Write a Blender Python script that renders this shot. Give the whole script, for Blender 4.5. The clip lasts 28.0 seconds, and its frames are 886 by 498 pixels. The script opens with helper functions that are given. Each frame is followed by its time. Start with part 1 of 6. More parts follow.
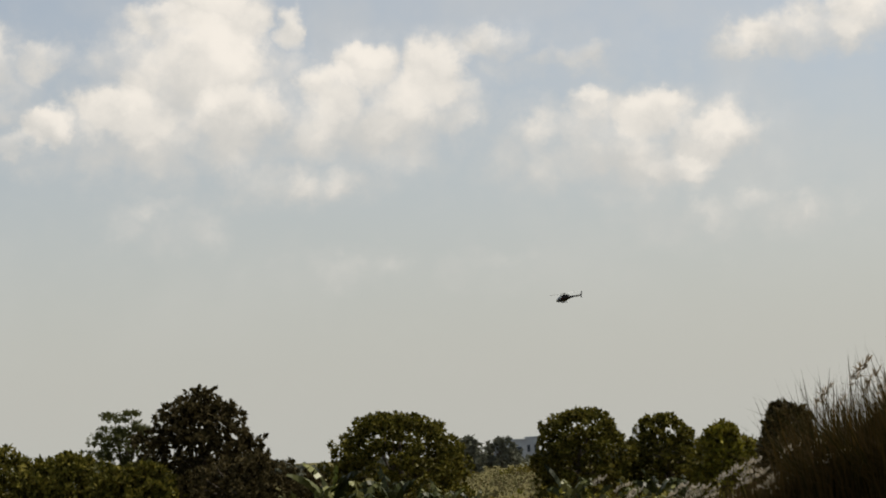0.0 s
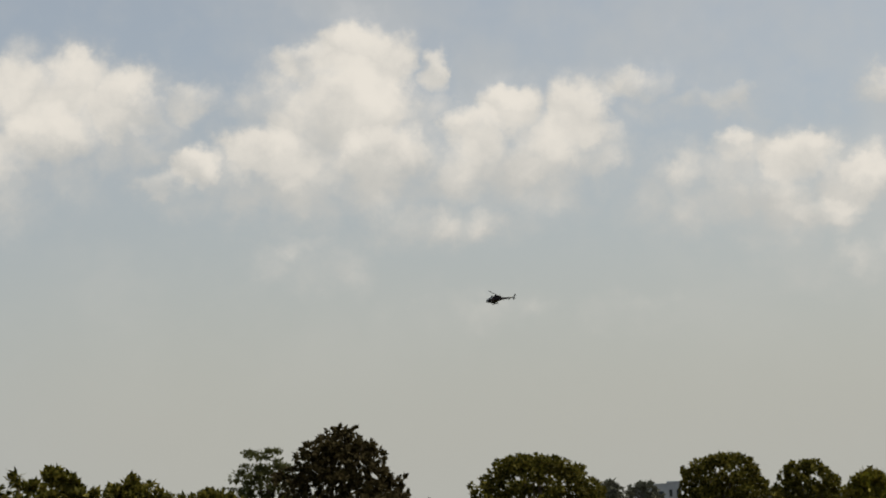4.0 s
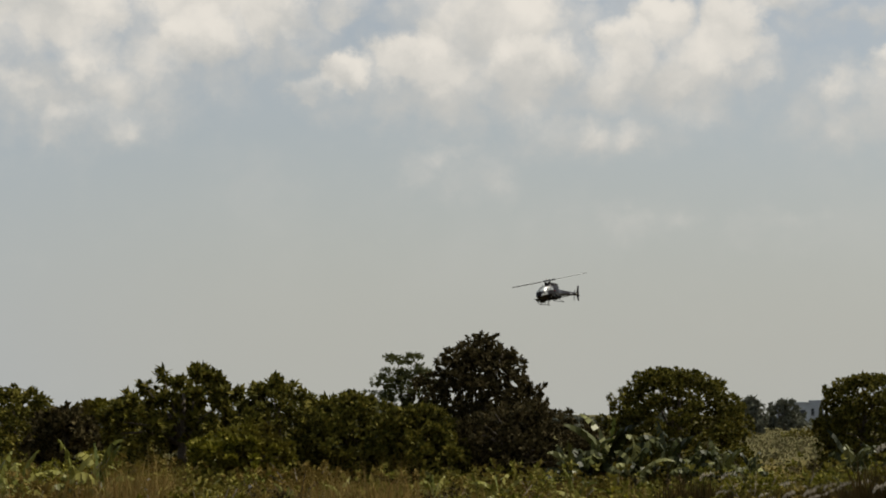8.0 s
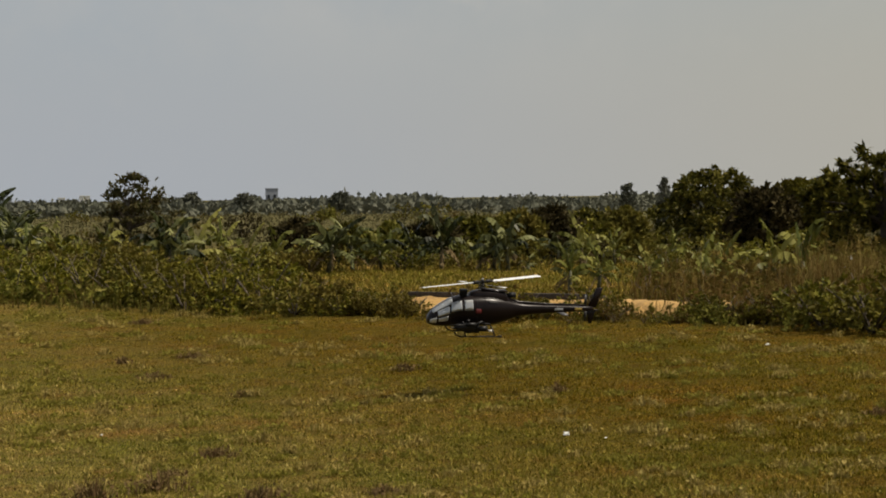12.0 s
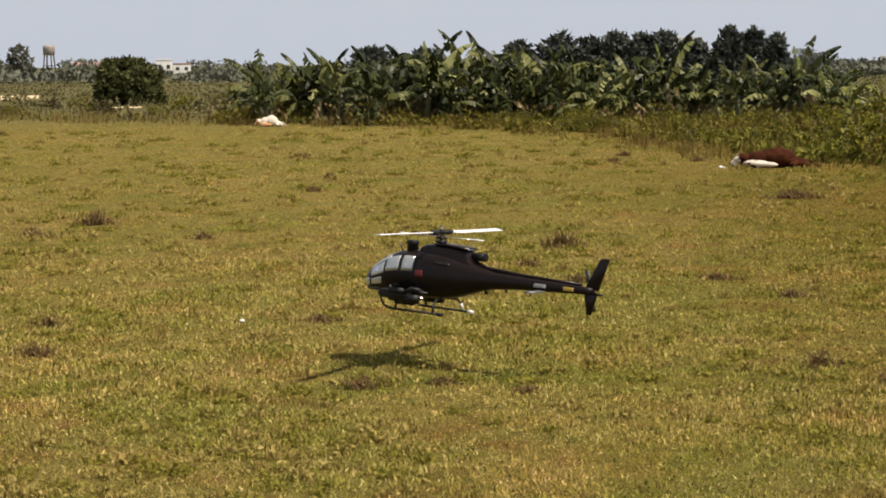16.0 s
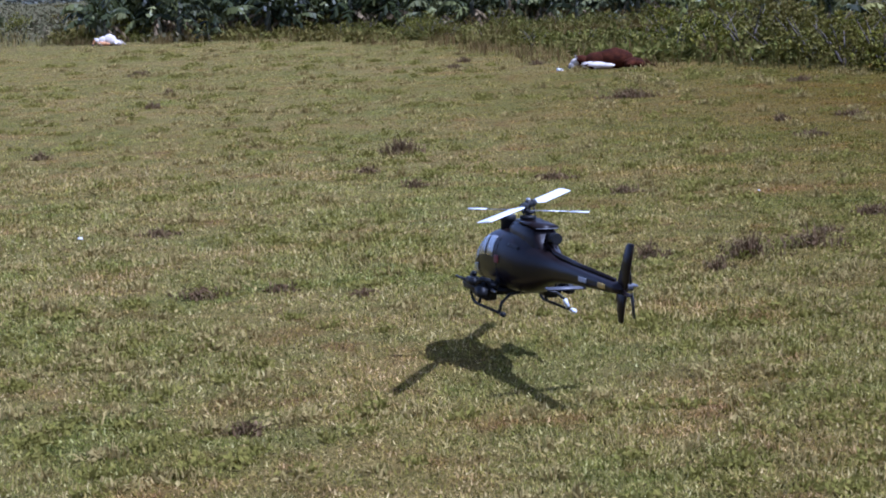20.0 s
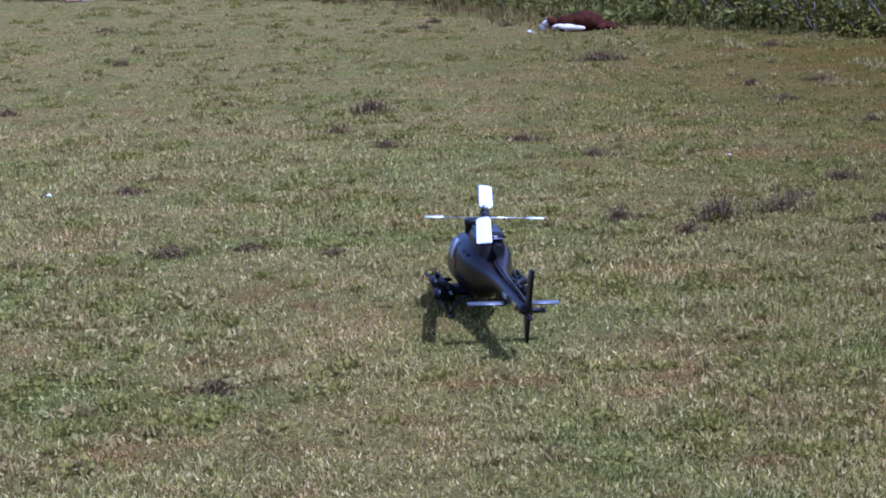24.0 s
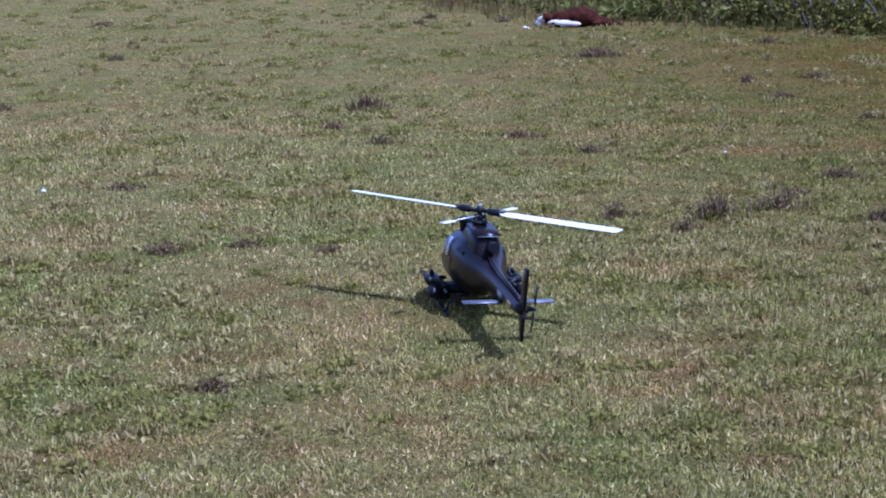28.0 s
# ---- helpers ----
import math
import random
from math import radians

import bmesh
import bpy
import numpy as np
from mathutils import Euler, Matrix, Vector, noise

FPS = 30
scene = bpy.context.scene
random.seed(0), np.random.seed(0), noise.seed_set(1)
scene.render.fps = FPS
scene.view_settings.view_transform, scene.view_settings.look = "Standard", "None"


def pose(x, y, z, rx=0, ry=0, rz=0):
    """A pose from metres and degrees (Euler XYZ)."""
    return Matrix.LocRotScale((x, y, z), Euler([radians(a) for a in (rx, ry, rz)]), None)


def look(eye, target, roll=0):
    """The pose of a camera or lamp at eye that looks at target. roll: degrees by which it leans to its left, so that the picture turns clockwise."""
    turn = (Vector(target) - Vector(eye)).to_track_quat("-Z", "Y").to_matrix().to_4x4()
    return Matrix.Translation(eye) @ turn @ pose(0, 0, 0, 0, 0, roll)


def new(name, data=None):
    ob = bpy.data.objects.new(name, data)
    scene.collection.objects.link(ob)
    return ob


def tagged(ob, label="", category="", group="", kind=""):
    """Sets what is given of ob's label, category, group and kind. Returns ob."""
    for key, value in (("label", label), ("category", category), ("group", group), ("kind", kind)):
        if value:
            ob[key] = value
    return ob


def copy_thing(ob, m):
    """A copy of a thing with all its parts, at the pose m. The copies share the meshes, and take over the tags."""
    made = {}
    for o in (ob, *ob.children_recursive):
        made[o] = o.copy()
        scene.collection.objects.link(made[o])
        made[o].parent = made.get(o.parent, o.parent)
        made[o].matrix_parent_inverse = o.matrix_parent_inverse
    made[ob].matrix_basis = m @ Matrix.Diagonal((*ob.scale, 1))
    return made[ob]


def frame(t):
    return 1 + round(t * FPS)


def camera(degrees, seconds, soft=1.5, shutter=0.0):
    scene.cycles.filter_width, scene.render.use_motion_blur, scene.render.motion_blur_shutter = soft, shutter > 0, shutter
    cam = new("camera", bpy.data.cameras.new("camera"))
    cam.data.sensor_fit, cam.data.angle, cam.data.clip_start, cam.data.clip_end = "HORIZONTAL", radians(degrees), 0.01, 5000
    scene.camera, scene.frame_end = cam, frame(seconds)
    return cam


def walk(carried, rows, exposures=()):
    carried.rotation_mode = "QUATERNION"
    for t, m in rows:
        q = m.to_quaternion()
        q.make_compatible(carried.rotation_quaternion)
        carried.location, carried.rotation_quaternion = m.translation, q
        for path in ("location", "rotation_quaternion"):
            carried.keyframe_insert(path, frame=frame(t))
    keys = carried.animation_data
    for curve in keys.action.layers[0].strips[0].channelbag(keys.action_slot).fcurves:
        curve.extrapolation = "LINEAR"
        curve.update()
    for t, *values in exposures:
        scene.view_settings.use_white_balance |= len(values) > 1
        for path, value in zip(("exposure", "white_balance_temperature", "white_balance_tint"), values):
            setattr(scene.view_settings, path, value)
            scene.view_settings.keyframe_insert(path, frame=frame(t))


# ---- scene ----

# ---------------------------------------------------------------- camera
cam = camera(27.55, 28.0, soft=1.9)


def held(x, y, z, yaw, pitch, roll):
    return pose(x, y, z, 90 + pitch, 0, yaw) @ pose(0, 0, 0, 0, 0, roll)


# seconds, place of the eye, yaw to the left of +y, pitch, roll
EYE = [
    (0, -0.131, -0.094, 1.614, -57.512, 6.507, -2.957),
    (0.5, -0.129, -0.094, 1.612, -57.745, 6.543, -2.685),
    (1, -0.114, -0.085, 1.610, -57.774, 6.606, -2.474),
    (1.5, -0.084, -0.067, 1.611, -57.588, 6.755, -2.510),
    (2, -0.050, -0.046, 1.612, -55.487, 6.996, -2.590),
    (2.5, -0.021, -0.030, 1.614, -53.616, 7.226, -2.491),
    (3, -0.002, -0.019, 1.616, -53.349, 7.832, -2.571),
    (3.5, -0.004, -0.023, 1.614, -53.062, 7.960, -2.265),
    (5.5, -0.035, -0.056, 1.606, -52.273, 7.984, -0.171),
    (6, -0.040, -0.063, 1.605, -50.384, 7.078, 0.231),
    (6.5, -0.056, -0.080, 1.604, -49.837, 6.093, -0.448),
    (7, -0.069, -0.094, 1.603, -48.817, 5.534, 0.134),
    (7.5, -0.063, -0.092, 1.602, -48.528, 5.232, 0.420),
    (8, -0.043, -0.079, 1.601, -48.343, 5.206, 0.192),
    (8.5, -0.013, -0.058, 1.602, -46.092, 5.134, 0.068),
    (9, 0.016, -0.035, 1.602, -42.761, 4.312, 0.853),
    (9.5, 0.053, 0.001, 1.602, -38.330, 3.456, -0.031),
    (10, 0.082, 0.031, 1.602, -37.457, 2.575, -0.838),
    (10.5, 0.074, 0.050, 1.598, -36.149, 2.112, -1.027),
    (11, 0.087, 0.069, 1.598, -32.453, 0.907, -0.686),
    (11.5, 0.076, 0.076, 1.591, -29.704, -1.069, -0.700),
    (12, 0.054, 0.086, 1.586, -26.488, -1.650, -0.688),
    (12.5, 0.046, 0.077, 1.589, -22.686, -2.985, -1.483),
    (13, 0.028, 0.050, 1.592, -17.707, -4.952, -1.116),
    (13.5, 0.011, 0.026, 1.594, -12.183, -5.141, 0.063),
    (15.5, -0.039, 0.068, 1.614, -3.047, -5.808, -0.318),
    (16, -0.047, 0.128, 1.606, -0.930, -5.861, -0.520),
    (16.5, -0.038, 0.144, 1.599, -0.214, -5.954, -0.641),
    (17, -0.017, 0.071, 1.599, 0.001, -6.111, -1.053),
    (17.5, -0.012, 0.013, 1.607, -0.054, -6.354, -1.420),
    (18, 0.003, 0.003, 1.608, -0.532, -6.633, -2.225),
    (18.5, 0.023, 0.009, 1.602, -2.710, -7.385, -2.251),
    (19, 0.033, 0.005, 1.596, -3.553, -7.735, -2.193),
    (19.5, 0.046, -0.009, 1.587, -4.544, -8.291, -2.193),
    (20, 0.040, -0.005, 1.584, -5.579, -8.769, -2.339),
    (20.5, 0.030, 0.003, 1.580, -5.838, -9.026, -2.505),
    (21, 0.028, 0.007, 1.580, -6.053, -9.348, -2.414),
    (21.5, 0.032, 0.010, 1.581, -6.212, -9.509, -2.092),
    (22, 0.027, 0.007, 1.580, -6.383, -9.636, -1.787),
    (22.5, 0.022, 0.019, 1.575, -6.525, -9.791, -1.497),
    (24.5, 0.017, 0.008, 1.578, -6.707, -10.065, -1.701),
    (25, 0.024, 0.009, 1.576, -6.686, -10.135, -1.920),
    (25.5, 0.026, 0.005, 1.581, -6.761, -10.190, -1.823),
    (26, 0.029, 0.003, 1.578, -6.784, -10.189, -1.828),
    (26.5, 0.035, 0.002, 1.580, -6.772, -10.191, -1.882),
    (27, 0.030, 0.011, 1.579, -6.799, -10.274, -1.694),
    (27.5, 0.020, 0.020, 1.589, -6.806, -10.291, -1.454),
    (28, 0.016, 0.028, 1.587, -6.778, -10.188, -1.356),
]
LIGHTING = [(0, 0.03, 6750, 9), (1, 0.03, 6750, 9), (2, -0.06, 6750, 8), (3.5, -0.14, 6750, 8), (8, -0.14, 6700, 8), (9.5, -0.28, 6700, 8), (11, -0.36, 6850, 9), (12, -0.26, 7150, 10), (13, -0.06, 7450, 10), (13.5, -0.02, 7450, 10),
            (15.5, 0.25, 7050, 12), (17, 0.32, 6500, 14), (18.3, 0.33, 5650, 18), (19.1, 0.34, 4900, 23), (20, 0.35, 4450, 29), (21, 0.37, 4280, 33), (22, 0.38, 4160, 35), (28, 0.38, 4130, 35)]
walk(cam, [(t, held(*p)) for t, *p in EYE], LIGHTING)

# ---------------------------------------------------------------- sky and sun
SUN_AZ, SUN_EL = 121.0, 58.6       # degrees clockwise from +y, and above the horizon
sun_way = Vector((math.sin(radians(SUN_AZ)) * math.cos(radians(SUN_EL)), math.cos(radians(SUN_AZ)) * math.cos(radians(SUN_EL)), math.sin(radians(SUN_EL))))
lamp = bpy.data.lights.new("sun", "SUN")
lamp.energy, lamp.angle, lamp.color = 5.0, radians(0.6), (1.0, 0.95, 0.86)
new("sun", lamp).matrix_world = look(sun_way * 50, (0, 0, 0))

# cumulus heaps: azimuth, height, half width, half height in degrees, thickness
NEAR_BANK = [
    (39.8, 11.9, 4.3, 1.6, 0.66), (36.0, 10.6, 3.6, 1.7, 0.6), (42.6, 11.9, 2.0, 0.9, 0.62),
    (40.5, 13.2, 1.9, 1.0, 0.95), (40.6, 11.7, 1.7, 0.9, 0.85), (43.0, 12.6, 1.1, 1.0, 0.95), (45.0, 12.8, 0.9, 0.55, 0.65), (43.5, 11.5, 0.7, 0.7, 0.7),
    (36.2, 12.5, 2.2, 1.1, 0.9), (36.6, 10.4, 2.0, 0.9, 0.65), (37.0, 8.9, 1.9, 0.6, 0.5), (33.8, 9.9, 2.4, 0.8, 0.55), (28.5, 7.3, 2.7, 0.9, 0.4),
    (44.6, 9.9, 0.8, 0.5, 0.4)]
TOWERS = [
    (49.9, 11.6, 2.9, 2.1, 0.8), (48.0, 10.4, 2.6, 1.0, 0.66), (55.4, 10.9, 2.6, 1.4, 0.8), (52.6, 10.6, 2.0, 1.0, 0.72), (53.0, 8.9, 2.6, 0.7, 0.5),
    (50.6, 14.2, 1.3, 0.95, 1.0), (48.7, 13.8, 0.9, 0.6, 0.85), (52.8, 13.7, 0.5, 0.65, 0.8), (50.2, 12.4, 1.9, 1.3, 1.0), (47.4, 11.3, 1.1, 0.75, 0.95),
    (51.0, 10.9, 1.7, 0.9, 0.95), (45.1, 10.8, 0.75, 0.6, 0.9), (44.0, 10.1, 0.6, 0.4, 0.6), (55.3, 12.3, 0.95, 0.85, 1.0),
    (57.5, 12.1, 0.85, 0.95, 0.95), (54.2, 11.7, 1.0, 0.65, 0.95), (55.6, 10.9, 2.0, 0.75, 0.75), (53.3, 8.7, 1.7, 0.5, 0.5),
    (48.8, 7.6, 1.5, 0.75, 0.4), (54.2, 6.0, 1.7, 0.5, 0.3)]
FAR_BANK = [
    (64.2, 9.5, 2.9, 1.4, 0.66), (61.4, 9.6, 1.9, 1.3, 0.5), (62.5, 12.2, 4.0, 0.7, 0.36), (67.0, 7.0, 3.2, 0.8, 0.36),
    (64.3, 10.3, 1.1, 0.8, 0.95), (62.4, 10.6, 0.6, 0.55, 0.7), (66.1, 9.4, 1.4, 0.8, 0.85), (63.5, 9.3, 1.4, 0.8, 0.8),
    (65.1, 8.6, 1.6, 0.5, 0.6), (61.0, 9.9, 1.0, 0.9, 0.4), (59.4, 12.9, 1.0, 0.5, 0.6), (61.9, 12.4, 1.5, 0.4, 0.5), (69.0, 12.5, 2.4, 0.65, 0.7),
    (70.9, 12.9, 1.6, 0.8, 0.75), (67.2, 12.3, 1.0, 0.5, 0.6), (67.5, 7.0, 2.6, 0.75, 0.35), (59.5, 5.8, 1.7, 0.5, 0.3)]

world = bpy.data.worlds.new("sky")
scene.world = world
world.use_nodes = True
wn, wl = world.node_tree.nodes, world.node_tree.links
wn.clear()


def wnode(kind, **values):
    n = wn.new(kind)
    for key, value in values.items():
        if key == "operation":
            n.operation = value
        elif key == "data_type":
            n.data_type = value
        elif key == "interpolation_type":
            n.interpolation_type = value
    return n


def wmath(operation, a, b=None, c=None):
    n = wnode("ShaderNodeMath", operation=operation)
    for slot, v in zip(n.inputs, (a, b, c)):
        if v is None:
            continue
        if isinstance(v, (int, float)):
            slot.default_value = v
        else:
            wl.new(v, slot)
    return n.outputs[0]


def wmix(fac, a, b):
    n = wnode("ShaderNodeMix", data_type="RGBA")
    for slot, v in ((n.inputs["Factor"], fac), (n.inputs[6], a), (n.inputs[7], b)):
        if isinstance(v, (int, float, tuple)):
            slot.default_value = v
        else:
            wl.new(v, slot)
    return n.outputs[2]


def wrange(v, a, b, c=0.0, d=1.0):
    n = wnode("ShaderNodeMapRange", interpolation_type="SMOOTHSTEP")
    wl.new(v, n.inputs[0])
    for slot, value in zip(list(n.inputs)[1:5], (a, b, c, d)):
        slot.default_value = value
    return n.outputs[0]


sky = wnode("ShaderNodeTexSky")
sky.sky_type, sky.sun_disc = "NISHITA", False
sky.sun_elevation, sky.sun_rotation = radians(SUN_EL), radians(SUN_AZ)
sky.air_density, sky.dust_density, sky.ozone_density = 1.0, 2.5, 1.0
coord = wnode("ShaderNodeTexCoord")
split = wnode("ShaderNodeSeparateXYZ")
wl.new(coord.outputs["Generated"], split.inputs[0])
azimuth = wmath("MULTIPLY", wmath("ARCTAN2", split.outputs[0], split.outputs[1]), 57.2958)
height = wmath("MULTIPLY", wmath("ARCSINE", split.outputs[2]), 57.2958)
plane = wnode("ShaderNodeCombineXYZ")
wl.new(azimuth, plane.inputs[0])
wl.new(height, plane.inputs[1])


def wnoise(scale, detail, rough, z):
    n = wnode("ShaderNodeTexNoise")
    n.inputs["Scale"].default_value, n.inputs["Detail"].default_value, n.inputs["Roughness"].default_value = scale, detail, rough
    off = wnode("ShaderNodeVectorMath", operation="ADD")
    wl.new(plane.outputs[0], off.inputs[0])
    off.inputs[1].default_value = (0, 0, z)
    wl.new(off.outputs[0], n.inputs["Vector"])
    return n


curl = wnoise(0.75, 6, 0.6, 3.0)
shift = wnode("ShaderNodeVectorMath", operation="MULTIPLY_ADD")
wl.new(curl.outputs["Color"], shift.inputs[0])
shift.inputs[1].default_value = (1.9, 1.7, 0)
wl.new(plane.outputs[0], shift.inputs[2])
cover = bright = None
for az0, el0, half_w, half_h, thick in TOWERS + NEAR_BANK + FAR_BANK:
    ell = wnode("ShaderNodeVectorMath", operation="MULTIPLY_ADD")
    wl.new(shift.outputs[0], ell.inputs[0])
    half_w, half_h = half_w * 1.3, half_h * 1.3
    ell.inputs[1].default_value = (1 / half_w, 1 / half_h, 0)
    ell.inputs[2].default_value = (-(az0 + 0.95) / half_w, -(el0 + 0.85) / half_h, 0)
    far = wnode("ShaderNodeVectorMath", operation="LENGTH")
    wl.new(ell.outputs[0], far.inputs[0])
    heap = wrange(far.outputs["Value"], 1.55, 0.35, 0.0, thick)
    cut = wnode("ShaderNodeSeparateXYZ")
    wl.new(ell.outputs[0], cut.inputs[0])
    # the sun stands high to the right: the upper and right side of a heap is the bright one
    facing = wmath("MULTIPLY_ADD", cut.outputs[1], 0.42, wmath("MULTIPLY_ADD", cut.outputs[0], 0.12, 0.5))
    lit = wmath("MULTIPLY", heap, wrange(facing, 0.0, 1.0))
    cover = heap if cover is None else wmath("MAXIMUM", cover, heap)
    bright = lit if bright is None else wmath("MAXIMUM", bright, lit)
fray = wnoise(0.9, 7, 0.62, 44.0)


def billow(scale):
    n = wnode("ShaderNodeTexVoronoi")
    n.feature = "SMOOTH_F1"
    n.inputs["Scale"].default_value, n.inputs["Smoothness"].default_value = scale, 0.35
    wl.new(shift.outputs[0], n.inputs["Vector"])
    return wmath("SUBTRACT", 0.42, n.outputs["Distance"])


puff = wmath("ADD", wmath("MULTIPLY", billow(0.75), 0.6), wmath("MULTIPLY", billow(1.9), 0.14))
cover = wmath("ADD", cover, wmath("MULTIPLY", puff, wrange(cover, 0.02, 0.5)))
cover = wrange(wmath("ADD", cover, wmath("MULTIPLY_ADD", fray.outputs["Fac"], 0.6, -0.22)), 0.02, 0.92)
# the rest of the sky, outside the heaps, carries scattered cumulus of its own
wide = wnoise(0.09, 7, 0.6, 9.0)
rest = wmath("MULTIPLY", wrange(wide.outputs["Fac"], 0.56, 0.72), wrange(height, 15.0, 24.0, 0.0, 0.4))
cover = wmath("MAXIMUM", cover, rest)
veil = wnoise(0.16, 5, 0.55, 21.0)
cover = wmath("MAXIMUM", cover, wmath("MULTIPLY", wrange(veil.outputs["Fac"], 0.42, 0.72), wrange(height, 1.0, 8.0, 0.0, 0.45)))
body_noise = wnoise(0.55, 6, 0.6, 30.0)
glow = wmath("ADD", wmath("MULTIPLY", puff, 0.45), wmath("ADD", wmath("MULTIPLY", bright, 0.75), wmath("MULTIPLY", body_noise.outputs["Fac"], 0.5)))
white = wmix(wrange(glow, 0.22, 0.9), (5.9, 5.85, 5.7, 1), (9.0, 8.5, 7.9, 1))
dimmed = wnode("ShaderNodeVectorMath", operation="MULTIPLY")
wl.new(sky.outputs[0], dimmed.inputs[0])
thin = wnode("ShaderNodeCombineXYZ")
clear = wrange(height, 14.0, 45.0, 1.25, 0.4)
for slot in thin.inputs:
    wl.new(clear, slot)
wl.new(thin.outputs[0], dimmed.inputs[1])
# the haze is warmer towards the sun's side of the sky
mist = wmix(wrange(azimuth, 14.0, 46.0), (4.4, 4.95, 5.8, 1), (4.95, 5.0, 4.75, 1))
haze = wmix(wrange(height, 14.0, 0.0, 0.42, 0.95), dimmed.outputs[0], mist)
clouded = wmix(wmath("MULTIPLY", cover, wrange(height, 1.5, 8.0, 0.35, 0.95)), haze, white)
back = wnode("ShaderNodeBackground")
wl.new(clouded, back.inputs[0])
back.inputs[1].default_value = 0.1
wout = wnode("ShaderNodeOutputWorld")
wl.new(back.outputs[0], wout.inputs[0])

# ---------------------------------------------------------------- materials


def start_material(name, rough=0.8, metal=0.0):
    m = bpy.data.materials.new(name)
    m.use_nodes = True
    b = m.node_tree.nodes["Principled BSDF"]
    b.inputs["Roughness"].default_value, b.inputs["Metallic"].default_value = rough, metal
    return m, m.node_tree.nodes, m.node_tree.links, b


def ramp_node(nodes, stops):
    r = nodes.new("ShaderNodeValToRGB")
    while len(r.color_ramp.elements) < len(stops):
        r.color_ramp.elements.new(0.5)
    for e, (p, c) in zip(r.color_ramp.elements, stops):
        e.position, e.color = p, (*c, 1)
    return r


def surface(name, dark, light, scale=8.0, rough=0.7, metal=0.0, bump=0.0, rough_spread=0.1):
    """Two-scale mottled surface."""
    m, nodes, links, b = start_material(name, rough, metal)
    tc = nodes.new("ShaderNodeTexCoord")
    a = nodes.new("ShaderNodeTexNoise")
    a.inputs["Scale"].default_value, a.inputs["Detail"].default_value = scale, 6
    c = nodes.new("ShaderNodeTexNoise")
    c.inputs["Scale"].default_value, c.inputs["Detail"].default_value = scale * 7, 4
    mixed = nodes.new("ShaderNodeMath")
    mixed.operation = "MULTIPLY_ADD"
    mixed.inputs[1].default_value = 0.4
    for n in (a, c):
        links.new(tc.outputs["Object"], n.inputs["Vector"])
    links.new(c.outputs["Fac"], mixed.inputs[0])
    half = nodes.new("ShaderNodeMath")
    half.operation = "MULTIPLY"
    half.inputs[1].default_value = 0.6
    links.new(a.outputs["Fac"], half.inputs[0])
    links.new(half.outputs[0], mixed.inputs[2])
    r = ramp_node(nodes, [(0.35, dark), (0.65, light)])
    links.new(mixed.outputs[0], r.inputs[0])
    links.new(r.outputs[0], b.inputs["Base Color"])
    rr = nodes.new("ShaderNodeMapRange")
    rr.inputs[3].default_value, rr.inputs[4].default_value = max(0.02, rough - rough_spread), min(1, rough + rough_spread)
    links.new(c.outputs["Fac"], rr.inputs[0])
    links.new(rr.outputs[0], b.inputs["Roughness"])
    if bump:
        bn = nodes.new("ShaderNodeBump")
        bn.inputs["Strength"].default_value, bn.inputs["Distance"].default_value = bump, 0.02
        links.new(mixed.outputs[0], bn.inputs["Height"])
        links.new(bn.outputs[0], b.inputs["Normal"])
    return m


def foliage(name, colours, rough=0.6, through_light=0.25, patch=0.35, patch_colour=None, whole=False, gloss=0.04):
    """Leaves: a colour for each leaf, patches over the whole plant, some light through the blade."""
    m, nodes, links, b = start_material(name, rough)
    b.inputs["Specular IOR Level"].default_value = gloss
    geo = nodes.new("ShaderNodeNewGeometry")
    n = len(colours)
    r = ramp_node(nodes, [(i / max(1, n - 1), c) for i, c in enumerate(colours)])
    links.new(nodes.new("ShaderNodeObjectInfo").outputs["Random"] if whole else geo.outputs["Random Per Island"], r.inputs[0])
    colour = r.outputs[0]
    if patch_colour:
        tc = nodes.new("ShaderNodeTexCoord")
        ns = nodes.new("ShaderNodeTexNoise")
        ns.inputs["Scale"].default_value, ns.inputs["Detail"].default_value = patch, 4
        links.new(geo.outputs["Position"], ns.inputs["Vector"])
        mr = nodes.new("ShaderNodeMapRange")
        mr.inputs[1].default_value, mr.inputs[2].default_value = 0.42, 0.66
        links.new(ns.outputs["Fac"], mr.inputs[0])
        mx = nodes.new("ShaderNodeMix")
        mx.data_type = "RGBA"
        links.new(mr.outputs[0], mx.inputs["Factor"])
        links.new(colour, mx.inputs[6])
        mx.inputs[7].default_value = (*patch_colour, 1)
        colour = mx.outputs[2]
    links.new(colour, b.inputs["Base Color"])
    t = nodes.new("ShaderNodeBsdfTranslucent")
    links.new(colour, t.inputs[0])
    mix = nodes.new("ShaderNodeMixShader")
    mix.inputs[0].default_value = through_light
    links.new(b.outputs[0], mix.inputs[1])
    links.new(t.outputs[0], mix.inputs[2])
    links.new(mix.outputs[0], nodes["Material Output"].inputs[0])
    return m


